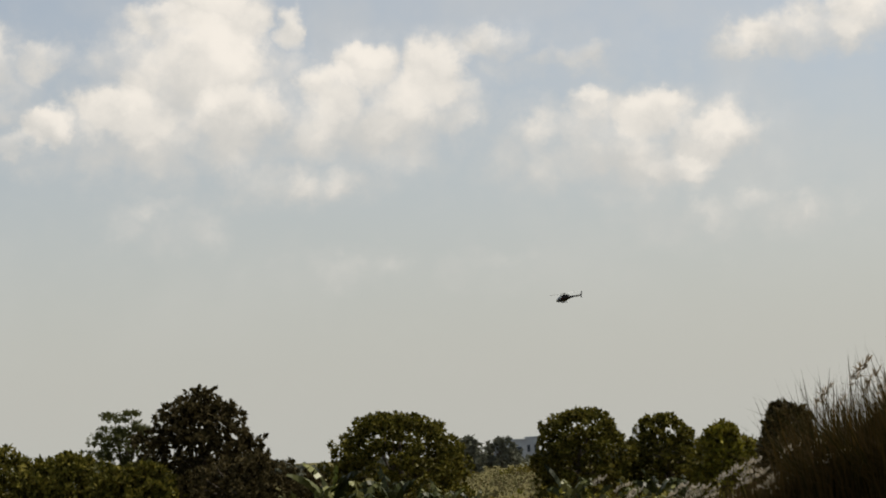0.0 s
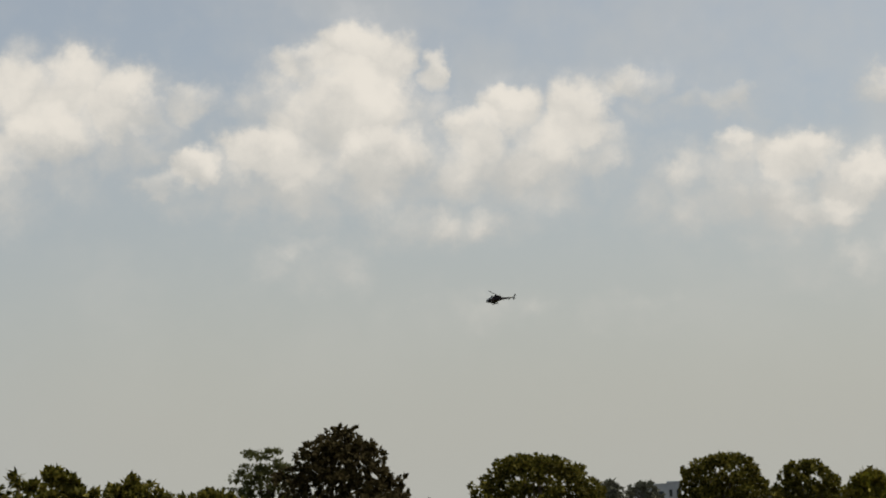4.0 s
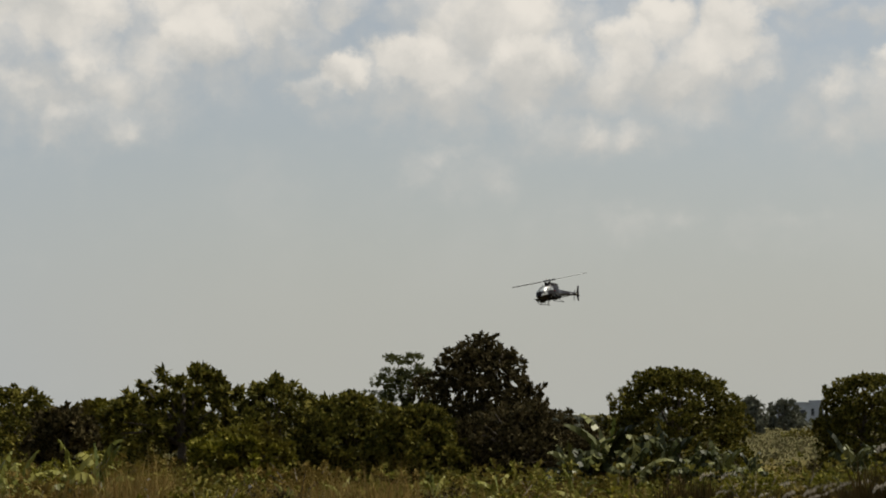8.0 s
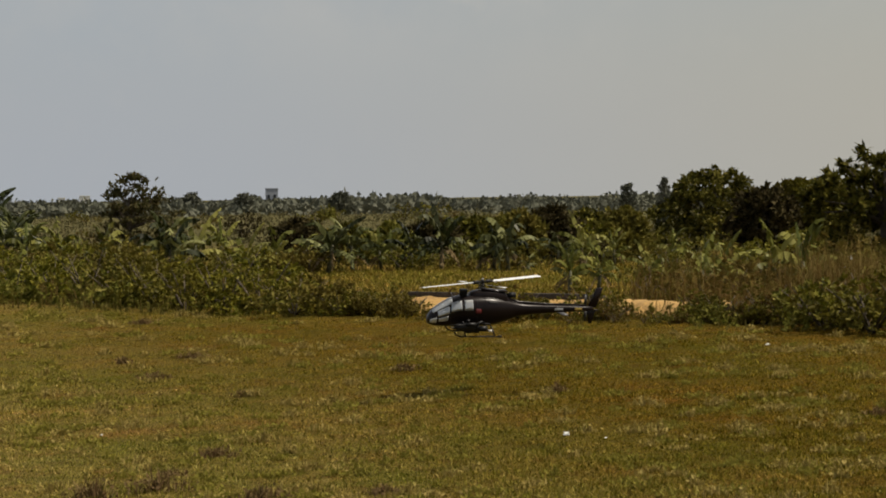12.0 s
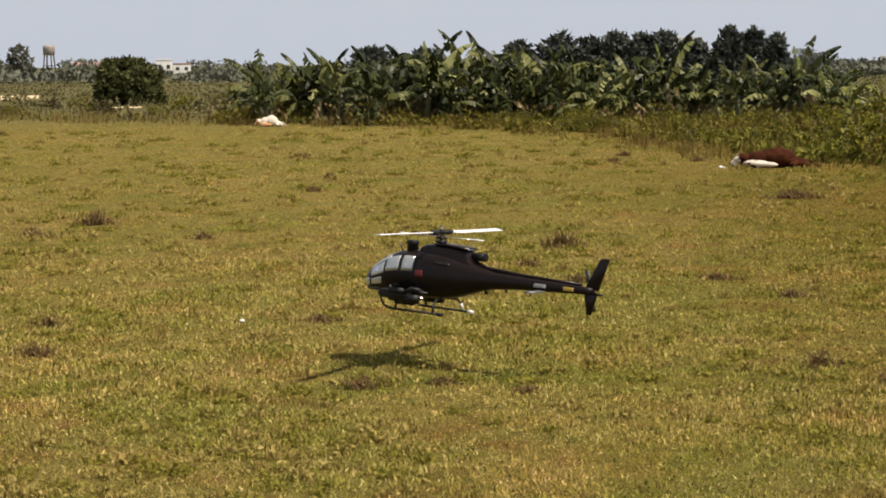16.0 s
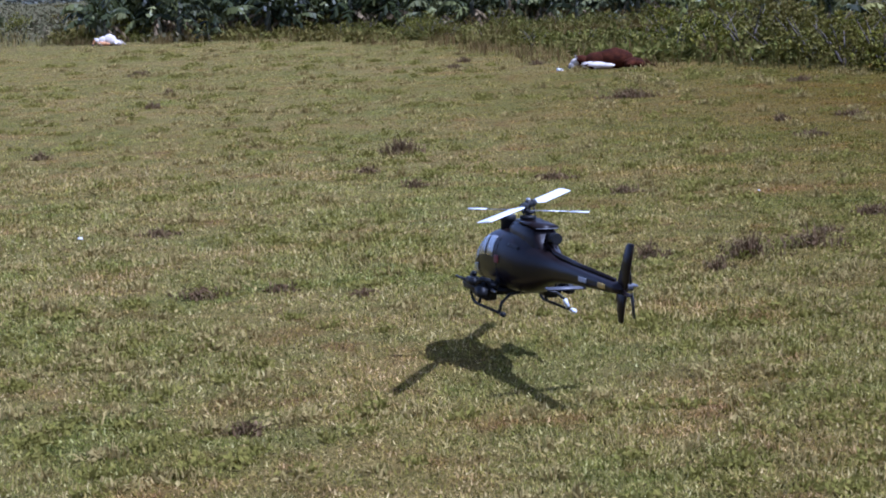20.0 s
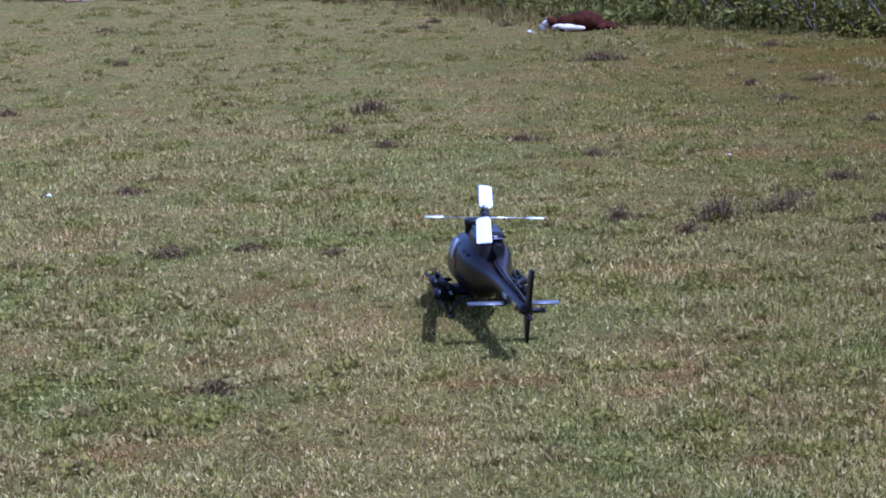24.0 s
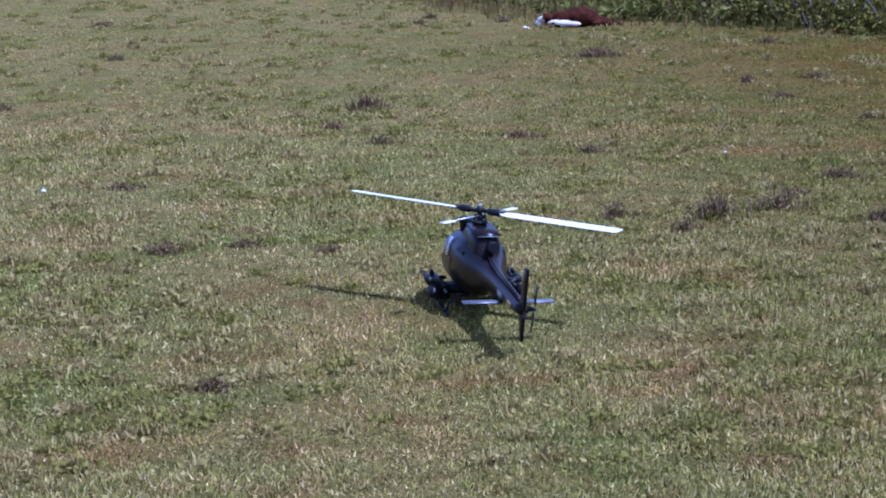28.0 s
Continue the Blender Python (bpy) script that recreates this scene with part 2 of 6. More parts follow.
def field_tones(nodes, links, position, base, strength=1.0):
    """Patches of the field laid over a base colour: lush green, straw, clover, dead brown; darker and yellower towards
    +x, with lens vignette painted in.
    """
    def noise(scale, off, lo, hi, top):
        add = nodes.new("ShaderNodeVectorMath")
        add.operation = "ADD"
        add.inputs[1].default_value = (off, off * 0.7, 0)
        links.new(position, add.inputs[0])
        n = nodes.new("ShaderNodeTexNoise")
        n.inputs["Scale"].default_value, n.inputs["Detail"].default_value, n.inputs["Roughness"].default_value = scale, 5, 0.6
        links.new(add.outputs[0], n.inputs["Vector"])
        mr = nodes.new("ShaderNodeMapRange")
        mr.inputs[1].default_value, mr.inputs[2].default_value, mr.inputs[4].default_value = lo, hi, top
        links.new(n.outputs["Fac"], mr.inputs[0])
        return mr.outputs[0]

    def tinted(fac, a, c, way="MULTIPLY"):
        n = nodes.new("ShaderNodeMix")
        n.data_type, n.blend_type = "RGBA", way
        links.new(fac, n.inputs["Factor"])
        links.new(a, n.inputs[6])
        n.inputs[7].default_value = (*c, 1)
        return n.outputs[2]

    col = base
    # broad swathes: green growth, then pale straw where the turf is worn
    col = tinted(noise(0.22, 300, 0.43, 0.58, 0.6 * strength), col, (0.84, 0.94, 0.73))
    col = tinted(noise(0.45, 340, 0.48, 0.60, 0.7 * strength), col, (1.14, 1.04, 1.12))
    # patches a step or two across
    col = tinted(noise(0.95, 40, 0.50, 0.64, 0.7 * strength), col, (0.75, 0.87, 0.64))
    col = tinted(noise(1.25, 420, 0.50, 0.64, 0.7 * strength), col, (1.20, 1.05, 1.16))
    col = tinted(noise(2.2, 460, 0.52, 0.64, 0.6 * strength), col, (0.74, 0.82, 0.74))
    col = tinted(noise(1.5, 150, 0.53, 0.65, 0.6 * strength), col, (0.98, 0.76, 0.80))
    # small dead and dark spots
    col = tinted(noise(4.6, 120, 0.54, 0.66, 0.7 * strength), col, (0.76, 0.60, 0.66))
    col = tinted(noise(7.5, 500, 0.52, 0.66, 0.7 * strength), col, (0.66, 0.72, 0.62))
    # lens vignette put into the turf colour: darker and yellower as x grows
    cut = nodes.new("ShaderNodeSeparateXYZ")
    links.new(position, cut.inputs[0])
    vignette = nodes.new("ShaderNodeMapRange")
    vignette.inputs[1].default_value, vignette.inputs[2].default_value, vignette.inputs[4].default_value = 1.4, 7.2, 0.92
    links.new(cut.outputs[0], vignette.inputs[0])
    near = nodes.new("ShaderNodeMapRange")
    near.inputs[1].default_value, near.inputs[2].default_value, near.inputs[3].default_value, near.inputs[4].default_value = 20.0, 27.0, 1.0, 0.5
    links.new(cut.outputs[1], near.inputs[0])
    both = nodes.new("ShaderNodeMath")
    both.operation = "MULTIPLY"
    links.new(vignette.outputs[0], both.inputs[0])
    links.new(near.outputs[0], both.inputs[1])
    return tinted(both.outputs[0], col, (0.54, 0.45, 0.16))


def ground_material():
    m, nodes, links, b = start_material("field_turf", 0.95)
    b.inputs["Specular IOR Level"].default_value = 0.03
    geo = nodes.new("ShaderNodeNewGeometry")

    def ns(scale, detail=5, rough=0.6):
        n = nodes.new("ShaderNodeTexNoise")
        n.inputs["Scale"].default_value, n.inputs["Detail"].default_value, n.inputs["Roughness"].default_value = scale, detail, rough
        links.new(geo.outputs["Position"], n.inputs["Vector"])
        return n.outputs["Fac"]

    def mixed(fac, a, c):
        n = nodes.new("ShaderNodeMix")
        n.data_type = "RGBA"
        links.new(fac, n.inputs["Factor"])
        for slot, v in ((n.inputs[6], a), (n.inputs[7], c)):
            if isinstance(v, tuple):
                slot.default_value = (*v, 1)
            else:
                links.new(v, slot)
        return n.outputs[2]

    def span(v, a, c, lo=0.0, hi=1.0):
        n = nodes.new("ShaderNodeMapRange")
        links.new(v, n.inputs[0])
        for slot, value in zip(list(n.inputs)[1:5], (a, c, lo, hi)):
            slot.default_value = value
        return n.outputs[0]

    fine = ns(75, 6, 0.75)
    col = mixed(span(fine, 0.38, 0.62), (0.060, 0.047, 0.012), (0.30, 0.235, 0.066))
    col = field_tones(nodes, links, geo.outputs["Position"], col)
    away = nodes.new("ShaderNodeVectorMath")
    away.operation = "LENGTH"
    links.new(geo.outputs["Position"], away.inputs[0])
    col = mixed(span(away.outputs["Value"], 44.0, 70.0, 0.0, 0.85), col, (0.095, 0.087, 0.040))
    links.new(col, b.inputs["Base Color"])
    bn = nodes.new("ShaderNodeBump")
    bn.inputs["Strength"].default_value, bn.inputs["Distance"].default_value = 0.7, 0.05
    links.new(fine, bn.inputs["Height"])
    links.new(bn.outputs[0], b.inputs["Normal"])
    return m


def grass_material(name, blades_at, uneven=0.32):
    """Each blade green, olive or straw, under the patches of the field."""
    m, nodes, links, b = start_material(name, 0.75)
    b.inputs["Specular IOR Level"].default_value = 0.05
    geo = nodes.new("ShaderNodeNewGeometry")
    kinds = ramp_node(nodes, blades_at)
    links.new(geo.outputs["Random Per Island"], kinds.inputs[0])
    col = field_tones(nodes, links, geo.outputs["Position"], kinds.outputs[0])
    # no two blades are equally pale
    shuffle = nodes.new("ShaderNodeMath")
    shuffle.operation = "MULTIPLY"
    shuffle.inputs[1].default_value = 37.0
    links.new(geo.outputs["Random Per Island"], shuffle.inputs[0])
    rest = nodes.new("ShaderNodeMath")
    rest.operation = "FRACT"
    links.new(shuffle.outputs[0], rest.inputs[0])
    own = nodes.new("ShaderNodeMapRange")
    own.inputs[3].default_value, own.inputs[4].default_value = 1 - uneven, 1 + uneven
    links.new(rest.outputs[0], own.inputs[0])
    scaled = nodes.new("ShaderNodeVectorMath")
    scaled.operation = "SCALE"
    links.new(col, scaled.inputs[0])
    links.new(own.outputs[0], scaled.inputs["Scale"])
    col = scaled.outputs[0]
    links.new(col, b.inputs["Base Color"])
    t = nodes.new("ShaderNodeBsdfTranslucent")
    links.new(col, t.inputs[0])
    mix = nodes.new("ShaderNodeMixShader")
    mix.inputs[0].default_value = 0.25
    links.new(b.outputs[0], mix.inputs[1])
    links.new(t.outputs[0], mix.inputs[2])
    links.new(mix.outputs[0], nodes["Material Output"].inputs[0])
    return m


M_TURF = ground_material()
M_GRASS = grass_material("short_grass", [(0.0, (0.10, 0.075, 0.022)), (0.2, (0.215, 0.205, 0.036)), (0.45, (0.31, 0.275, 0.052)), (0.62, (0.41, 0.32, 0.088)), (0.82, (0.51, 0.395, 0.14)), (1.0, (0.65, 0.54, 0.23))], 0.3)
M_FARGRASS = grass_material("far_short_grass", [(0.0, (0.15, 0.12, 0.027)), (0.3, (0.26, 0.235, 0.040)), (0.6, (0.37, 0.29, 0.066)), (1.0, (0.51, 0.40, 0.13))], 0.25)
M_CLOVER = foliage("clover_leaves", [(0.17, 0.155, 0.028), (0.23, 0.205, 0.036), (0.29, 0.25, 0.05), (0.20, 0.17, 0.036)], 0.7, 0.35)
M_STRAW = foliage("dry_straw", [(0.33, 0.25, 0.075), (0.44, 0.34, 0.115), (0.25, 0.185, 0.055), (0.31, 0.265, 0.07)], 0.8, 0.25)
M_TUFT = foliage("dry_weed", [(0.13, 0.08, 0.036), (0.20, 0.125, 0.058), (0.14, 0.105, 0.04), (0.27, 0.18, 0.085)], 0.8, 0.3)
M_WEED = foliage("tall_weed", [(0.0791, 0.08, 0.0105), (0.14, 0.125, 0.0199), (0.195, 0.15, 0.042), (0.107, 0.105, 0.0147)], 0.6, 0.3, 0.25, (0.15, 0.12, 0.038))
M_SHRUB = foliage("shrub_leaves", [(0.053, 0.0551, 0.00625), (0.111, 0.11, 0.0107), (0.19, 0.171, 0.0188), (0.296, 0.255, 0.0491)], 0.45, 0.2, 0.5, (0.10, 0.08, 0.014), gloss=0.07)
M_DARKLEAF = foliage("dark_leaves", [(0.018, 0.014, 0.005), (0.036, 0.030, 0.011), (0.07, 0.055, 0.022), (0.10, 0.078, 0.036)], 0.6, 0.2)
M_MANGO = foliage("mango_leaves", [(0.0286, 0.0288, 0.0055), (0.065, 0.0624, 0.011), (0.117, 0.106, 0.0176), (0.208, 0.174, 0.0385)], 0.5, 0.2)
M_FEATHER = foliage("feathery_leaves", [(0.07, 0.075, 0.025), (0.10, 0.105, 0.04), (0.055, 0.06, 0.02)], 0.6, 0.35)
# the few pale tones put highlights of sunlit leaves into the colour
M_BANANA = foliage("banana_leaves", [(0.012, 0.015, 0.005), (0.024, 0.029, 0.008), (0.05, 0.058, 0.016), (0.016, 0.02, 0.006), (0.25, 0.25, 0.095), (0.04, 0.046, 0.012), (0.028, 0.034, 0.009), (0.13, 0.135, 0.04), (0.025, 0.03, 0.008)], 0.42, 0.12, whole=True, gloss=0.14)
M_YOUNGLEAF = foliage("young_banana_leaf", [(0.10, 0.12, 0.025), (0.22, 0.24, 0.06)], 0.45, 0.35, whole=True, gloss=0.3)
M_BROWNLEAF = foliage("brownish_leaves", [(0.07, 0.055, 0.024), (0.10, 0.085, 0.035), (0.055, 0.06, 0.02)], 0.7, 0.2)
# sun gloss on these leaves is painted in as pale base tones
M_PALEBANANA = foliage("sun_gloss_banana_leaves", [(0.095, 0.101, 0.0193), (0.19, 0.189, 0.044), (0.285, 0.264, 0.0715), (0.057, 0.0616, 0.011), (0.152, 0.154, 0.033)], 0.42, 0.2, whole=True, gloss=0.08)
M_DRYLEAF = foliage("withered_leaves", [(0.20, 0.14, 0.07), (0.28, 0.21, 0.11), (0.14, 0.095, 0.05)], 0.8, 0.2)
M_STEM = surface("banana_stem", (0.045, 0.05, 0.02), (0.13, 0.115, 0.055), 9, 0.7, bump=0.3)
# haze over the far bush is mixed into its leaf colours
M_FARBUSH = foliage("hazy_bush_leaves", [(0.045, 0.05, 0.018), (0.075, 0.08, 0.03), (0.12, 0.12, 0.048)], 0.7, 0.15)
M_BARK = surface("bark", (0.05, 0.038, 0.026), (0.14, 0.11, 0.08), 12, 0.9, bump=0.6)
M_PLUME = foliage("white_plumes", [(0.36, 0.32, 0.24), (0.52, 0.47, 0.38), (0.42, 0.37, 0.29)], 0.9, 0.4)
M_TANPLUME = foliage("tan_plumes", [(0.26, 0.20, 0.13), (0.36, 0.29, 0.2), (0.2, 0.155, 0.1)], 0.9, 0.4)
M_REED = foliage("reed_blades", [(0.0217, 0.0202, 0.00495), (0.0434, 0.0308, 0.0099), (0.0744, 0.0476, 0.0165), (0.031, 0.0252, 0.00605)], 0.6, 0.25)
# far trees and scrub: aerial haze put into the leaf colours
M_FARTREE = foliage("hazy_far_leaves", [(0.09, 0.095, 0.07), (0.125, 0.128, 0.095), (0.155, 0.155, 0.115)], 0.9, 0.1)
M_FARWEED = foliage("hazy_far_weed", [(0.10, 0.093, 0.042), (0.135, 0.122, 0.056), (0.165, 0.135, 0.068), (0.11, 0.106, 0.045)], 0.9, 0.15)
M_SAND = surface("yellow_sand", (0.22, 0.13, 0.04), (0.50, 0.30, 0.095), 4.0, 0.9, bump=0.9)
M_PALESAND = surface("pale_sand", (0.46, 0.35, 0.20), (0.62, 0.48, 0.29), 1.5, 0.95, bump=0.3)
M_BEAM = surface("weathered_beam", (0.035, 0.028, 0.022), (0.09, 0.075, 0.06), 6, 0.85, bump=0.4)
M_UNDER = foliage("undergrowth_leaves", [(0.0597, 0.063, 0.0109), (0.124, 0.125, 0.0199), (0.184, 0.172, 0.0319), (0.249, 0.215, 0.0549)], 0.55, 0.2, 0.22, (0.15, 0.105, 0.026))
M_RUST = foliage("russet_weed", [(0.09, 0.055, 0.016), (0.18, 0.11, 0.034), (0.10, 0.085, 0.016), (0.15, 0.13, 0.024)], 0.7, 0.25)
M_DRYGRASS = foliage("dry_grass", [(0.12, 0.074, 0.022), (0.18, 0.115, 0.036), (0.25, 0.175, 0.062), (0.12, 0.10, 0.02)], 0.8, 0.3)
# haze behind the grove painted in: leaves paler and bluer than their own green
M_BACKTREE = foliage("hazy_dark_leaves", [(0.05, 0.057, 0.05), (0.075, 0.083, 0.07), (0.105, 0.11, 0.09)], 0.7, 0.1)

# ---------------------------------------------------------------- mesh tools


def ground_z(x, y):
    """Gentle swells and hoof-worn unevenness of the field; level where the helicopter lands."""
    off = np.hypot(x - 1.0, y - 7.2)
    swell = 0.02 * np.sin(x * 0.31 + 1.3) * np.sin(y * 0.23 + 0.4) * np.clip((off - 3) / 8, 0, 1)
    lumps = 0.013 * np.sin(2.3 * x + 1.7 * np.sin(1.6 * y)) * np.sin(2.9 * y + 1.3 * np.sin(1.9 * x + 0.7)) + 0.007 * np.sin(5.3 * x + 2.1 * np.sin(3.1 * y)) * np.sin(6.1 * y + 1.9 * np.sin(4.3 * x))
    return swell + lumps * np.clip((off - 0.6) / 1.2, 0, 1)


def at(az, d, z=None):
    x, y = d * math.sin(radians(az)), d * math.cos(radians(az))
    return Vector((x, y, float(ground_z(x, y)) if z is None else z))


def mesh_of(name, verts, faces, material, smooth=False):
    """A mesh from an array of points and one array of equal-sided faces (or a list of such arrays)."""
    me = bpy.data.meshes.new(name)
    verts = np.asarray(verts, np.float32).reshape(-1, 3)
    groups = [np.asarray(f, np.int32) for f in (faces if isinstance(faces, list) else [faces])]
    loops = np.concatenate([g.ravel() for g in groups])
    totals = np.concatenate([np.full(len(g), g.shape[1], np.int32) for g in groups])
    me.vertices.add(len(verts))
    me.vertices.foreach_set("co", verts.ravel())
    me.loops.add(len(loops))
    me.loops.foreach_set("vertex_index", loops)
    me.polygons.add(len(totals))
    me.polygons.foreach_set("loop_start", np.concatenate([[0], np.cumsum(totals)[:-1]]).astype(np.int32))
    me.polygons.foreach_set("use_smooth", np.full(len(totals), smooth))
    me.update(calc_edges=True)
    me.materials.append(material)
    return me


def part(name, data, material, parent, label="", smooth=True):
    """ONE mesh object under a thing or a part, from a bmesh or a mesh."""
    if isinstance(data, bmesh.types.BMesh):
        me = bpy.data.meshes.new(name)
        data.normal_update()
        data.to_mesh(me)
        data.free()
        if smooth:
            me.polygons.foreach_set("use_smooth", np.ones(len(me.polygons), bool))
        me.materials.append(material)
    else:
        me = data
    ob = new(name, me)
    ob.parent = parent
    if label:
        ob["label"] = label
    return ob


def thing(name, m, label, category, group=""):
    ob = new(name)
    ob.empty_display_size = 0.2
    ob.matrix_world = m
    return tagged(ob, label, category, group)


def leaves(r, points, ways, length, width, fold=0.25, face=None):
    """Diamond-shaped leaves at points, growing along ways, as arrays of points and faces."""
    n = len(points)
    ways = ways / np.maximum(np.linalg.norm(ways, axis=1, keepdims=True), 1e-6)
    side = np.cross(ways, r.normal(size=(n, 3)) if face is None else face + r.normal(size=(n, 3)) * 0.35)
    side /= np.maximum(np.linalg.norm(side, axis=1, keepdims=True), 1e-6)
    up = np.cross(side, ways)
    ln = (length * r.uniform(0.6, 1.3, n))[:, None]
    wd = (width * r.uniform(0.7, 1.25, n))[:, None]
    a = points
    b = points + ways * ln * 0.45 + side * wd + up * wd * fold
    c = points + ways * ln
    d = points + ways * ln * 0.45 - side * wd + up * wd * fold
    v = np.stack([a, b, c, d], 1).reshape(-1, 3)
    return v, np.arange(4 * n).reshape(n, 4)


def blades(r, roots, tall, wide, lean, bend=0.5):
    """Grass blades of two pieces each: a quad and a tip."""
    n = len(roots)
    turn = r.uniform(0, 2 * np.pi, n)
    across = np.stack([np.cos(turn), np.sin(turn), 0 * turn], 1)
    tilt = r.uniform(0, 2 * np.pi, n)
    out = np.stack([np.cos(tilt), np.sin(tilt), 0 * tilt], 1) * (lean * np.abs(r.normal(size=n)))[:, None]
    h = (tall * r.uniform(0.5, 1.3, n))[:, None]
    up = np.array([[0, 0, 1.0]])
    w = (wide * r.uniform(0.6, 1.3, n))[:, None]
    mid = roots + up * h * 0.55 + out * h * 0.4
    tip = roots + up * h * (1 - bend * np.linalg.norm(out, axis=1, keepdims=True).clip(0, 1)) + out * h * (0.8 + bend)
    v = np.stack([roots - across * w, roots + across * w, mid + across * w * 0.8, mid - across * w * 0.8, tip], 1).reshape(-1, 3)
    base = np.arange(n)[:, None] * 5
    return v, [base + np.array([[0, 1, 2, 3]]), base + np.array([[3, 2, 4]])]


def spikes(r, roots, tall, wide, lean):
    """Short grass blades of one triangle each."""
    n = len(roots)
    turn, tilt = r.uniform(0, 2 * np.pi, n), r.uniform(0, 2 * np.pi, n)
    across = np.stack([np.cos(turn), np.sin(turn), 0 * turn], 1) * (wide * r.uniform(0.6, 1.35, n))[:, None]
    out = np.stack([np.cos(tilt), np.sin(tilt), 0 * tilt], 1) * (lean * np.abs(r.normal(size=n)))[:, None]
    h = (tall * r.uniform(0.5, 1.35, n))[:, None]
    reach = np.linalg.norm(out, axis=1, keepdims=True)
    tip = roots + h * (out + np.array([[0, 0, 1.0]])) / np.sqrt(1 + reach ** 2)
    return np.stack([roots - across, roots + across, tip], 1).reshape(-1, 3), np.arange(3 * n).reshape(n, 3)


def lobes(r, spec, n, shell=0.55):
    """Points in the shells of ellipsoids (cx, cy, cz, rx, ry, rz), and the way out at each."""
    spec = np.asarray(spec, float)
    share = (spec[:, 3] * spec[:, 5]) / (spec[:, 3] * spec[:, 5]).sum()
    pick = r.choice(len(spec), n, p=share)
    u = r.normal(size=(n, 3))
    u /= np.linalg.norm(u, axis=1, keepdims=True)
    rad = 1 - shell * r.random(n) ** 1.6
    lump = 1 + 0.2 * np.sin(u[:, 0] * 6 + pick) * np.sin(u[:, 2] * 7 + 2 * pick) + 0.12 * np.sin(u[:, 1] * 13 + u[:, 0] * 5 + pick * 3)
    p = spec[pick, :3] + u * spec[pick, 3:] * (rad * lump)[:, None]
    return p, u


def rosettes(r, centres, outs, each, length, width, spread=0.8, rise=0.15):
    """Bunches of leaves, each bunch spreading from the end of a twig, as arrays of points and faces."""
    n = len(centres)
    lead = outs + r.normal(size=(n, 3)) * 0.35 + [0, 0, rise]
    lead /= np.linalg.norm(lead, axis=1, keepdims=True)
    pts, lead = np.repeat(centres, each, 0), np.repeat(lead, each, 0)
    ways = lead * 0.75 + r.normal(size=pts.shape) * spread
    size = np.repeat(r.uniform(0.75, 1.25, n), each)
    return leaves(r, pts + r.normal(size=pts.shape) * length * 0.12, ways, length * size, width * size, 0.25, lead)


def tube(bm, points, radii, sides=8, caps=True):
    rings = []
    pts = [Vector(p) for p in points]
    for i, p in enumerate(pts):
        way = (pts[min(i + 1, len(pts) - 1)] - pts[max(i - 1, 0)]).normalized()
        a = way.orthogonal().normalized()
        if abs(way.z) < 0.95:
            a = way.cross(Vector((0, 0, 1))).normalized()
        b = way.cross(a)
        rings.append([bm.verts.new(p + (a * math.cos(k * 2 * math.pi / sides) + b * math.sin(k * 2 * math.pi / sides)) * radii[i]) for k in range(sides)])
    for r0, r1 in zip(rings, rings[1:]):
        for k in range(sides):
            bm.faces.new((r0[k], r0[(k + 1) % sides], r1[(k + 1) % sides], r1[k]))
    if caps:
        bm.faces.new(rings[0][::-1])
        bm.faces.new(rings[-1])
    return bm


def tubes(*runs, sides=8):
    bm = bmesh.new()
    for points, radii in runs:
        tube(bm, points, radii if isinstance(radii, (list, tuple)) else [radii] * len(points), sides)
    bmesh.ops.recalc_face_normals(bm, faces=bm.faces)
    return bm


def block(x, y, z, bevel=0.003, m=None):
    bm = bmesh.new()
    bmesh.ops.create_cube(bm, size=1)
    bmesh.ops.scale(bm, vec=(x, y, z), verts=bm.verts)
    if bevel:
        bmesh.ops.bevel(bm, geom=bm.edges[:], offset=bevel, segments=2, affect="EDGES")
    if m is not None:
        bmesh.ops.transform(bm, matrix=m, verts=bm.verts)
    return bm


# ---------------------------------------------------------------- ground
# the mown field ends along this line; rough ground lies beyond it
EDGE = [(40, -28), (26, -4), (14.1, 14.9), (8.6, 22.9), (5.5, 28.3), (3.9, 38.5), (0, 46), (-8, 50), (-22, 62), (-60, 80)]


def beyond(x, y):
    """Metres past the field's edge (negative on the field)."""
    d = np.full(np.shape(x), 1e9)
    s = np.ones(np.shape(x))
    for (x0, y0), (x1, y1) in zip(EDGE, EDGE[1:]):
        vx, vy = x1 - x0, y1 - y0
        f = np.clip(((x - x0) * vx + (y - y0) * vy) / (vx * vx + vy * vy), 0, 1)
        dx, dy = x - x0 - f * vx, y - y0 - f * vy
        dd = np.hypot(dx, dy)
        side = np.sign(vy * (x - x0) - vx * (y - y0))
        s = np.where(dd < d, side, s)
        d = np.minimum(d, dd)
    return d * s


def in_clearing(az, d):
    """The trodden clearing beyond the sand bank."""
    return 21.5 < az < 32.5 and 23.6 < d < 38.0


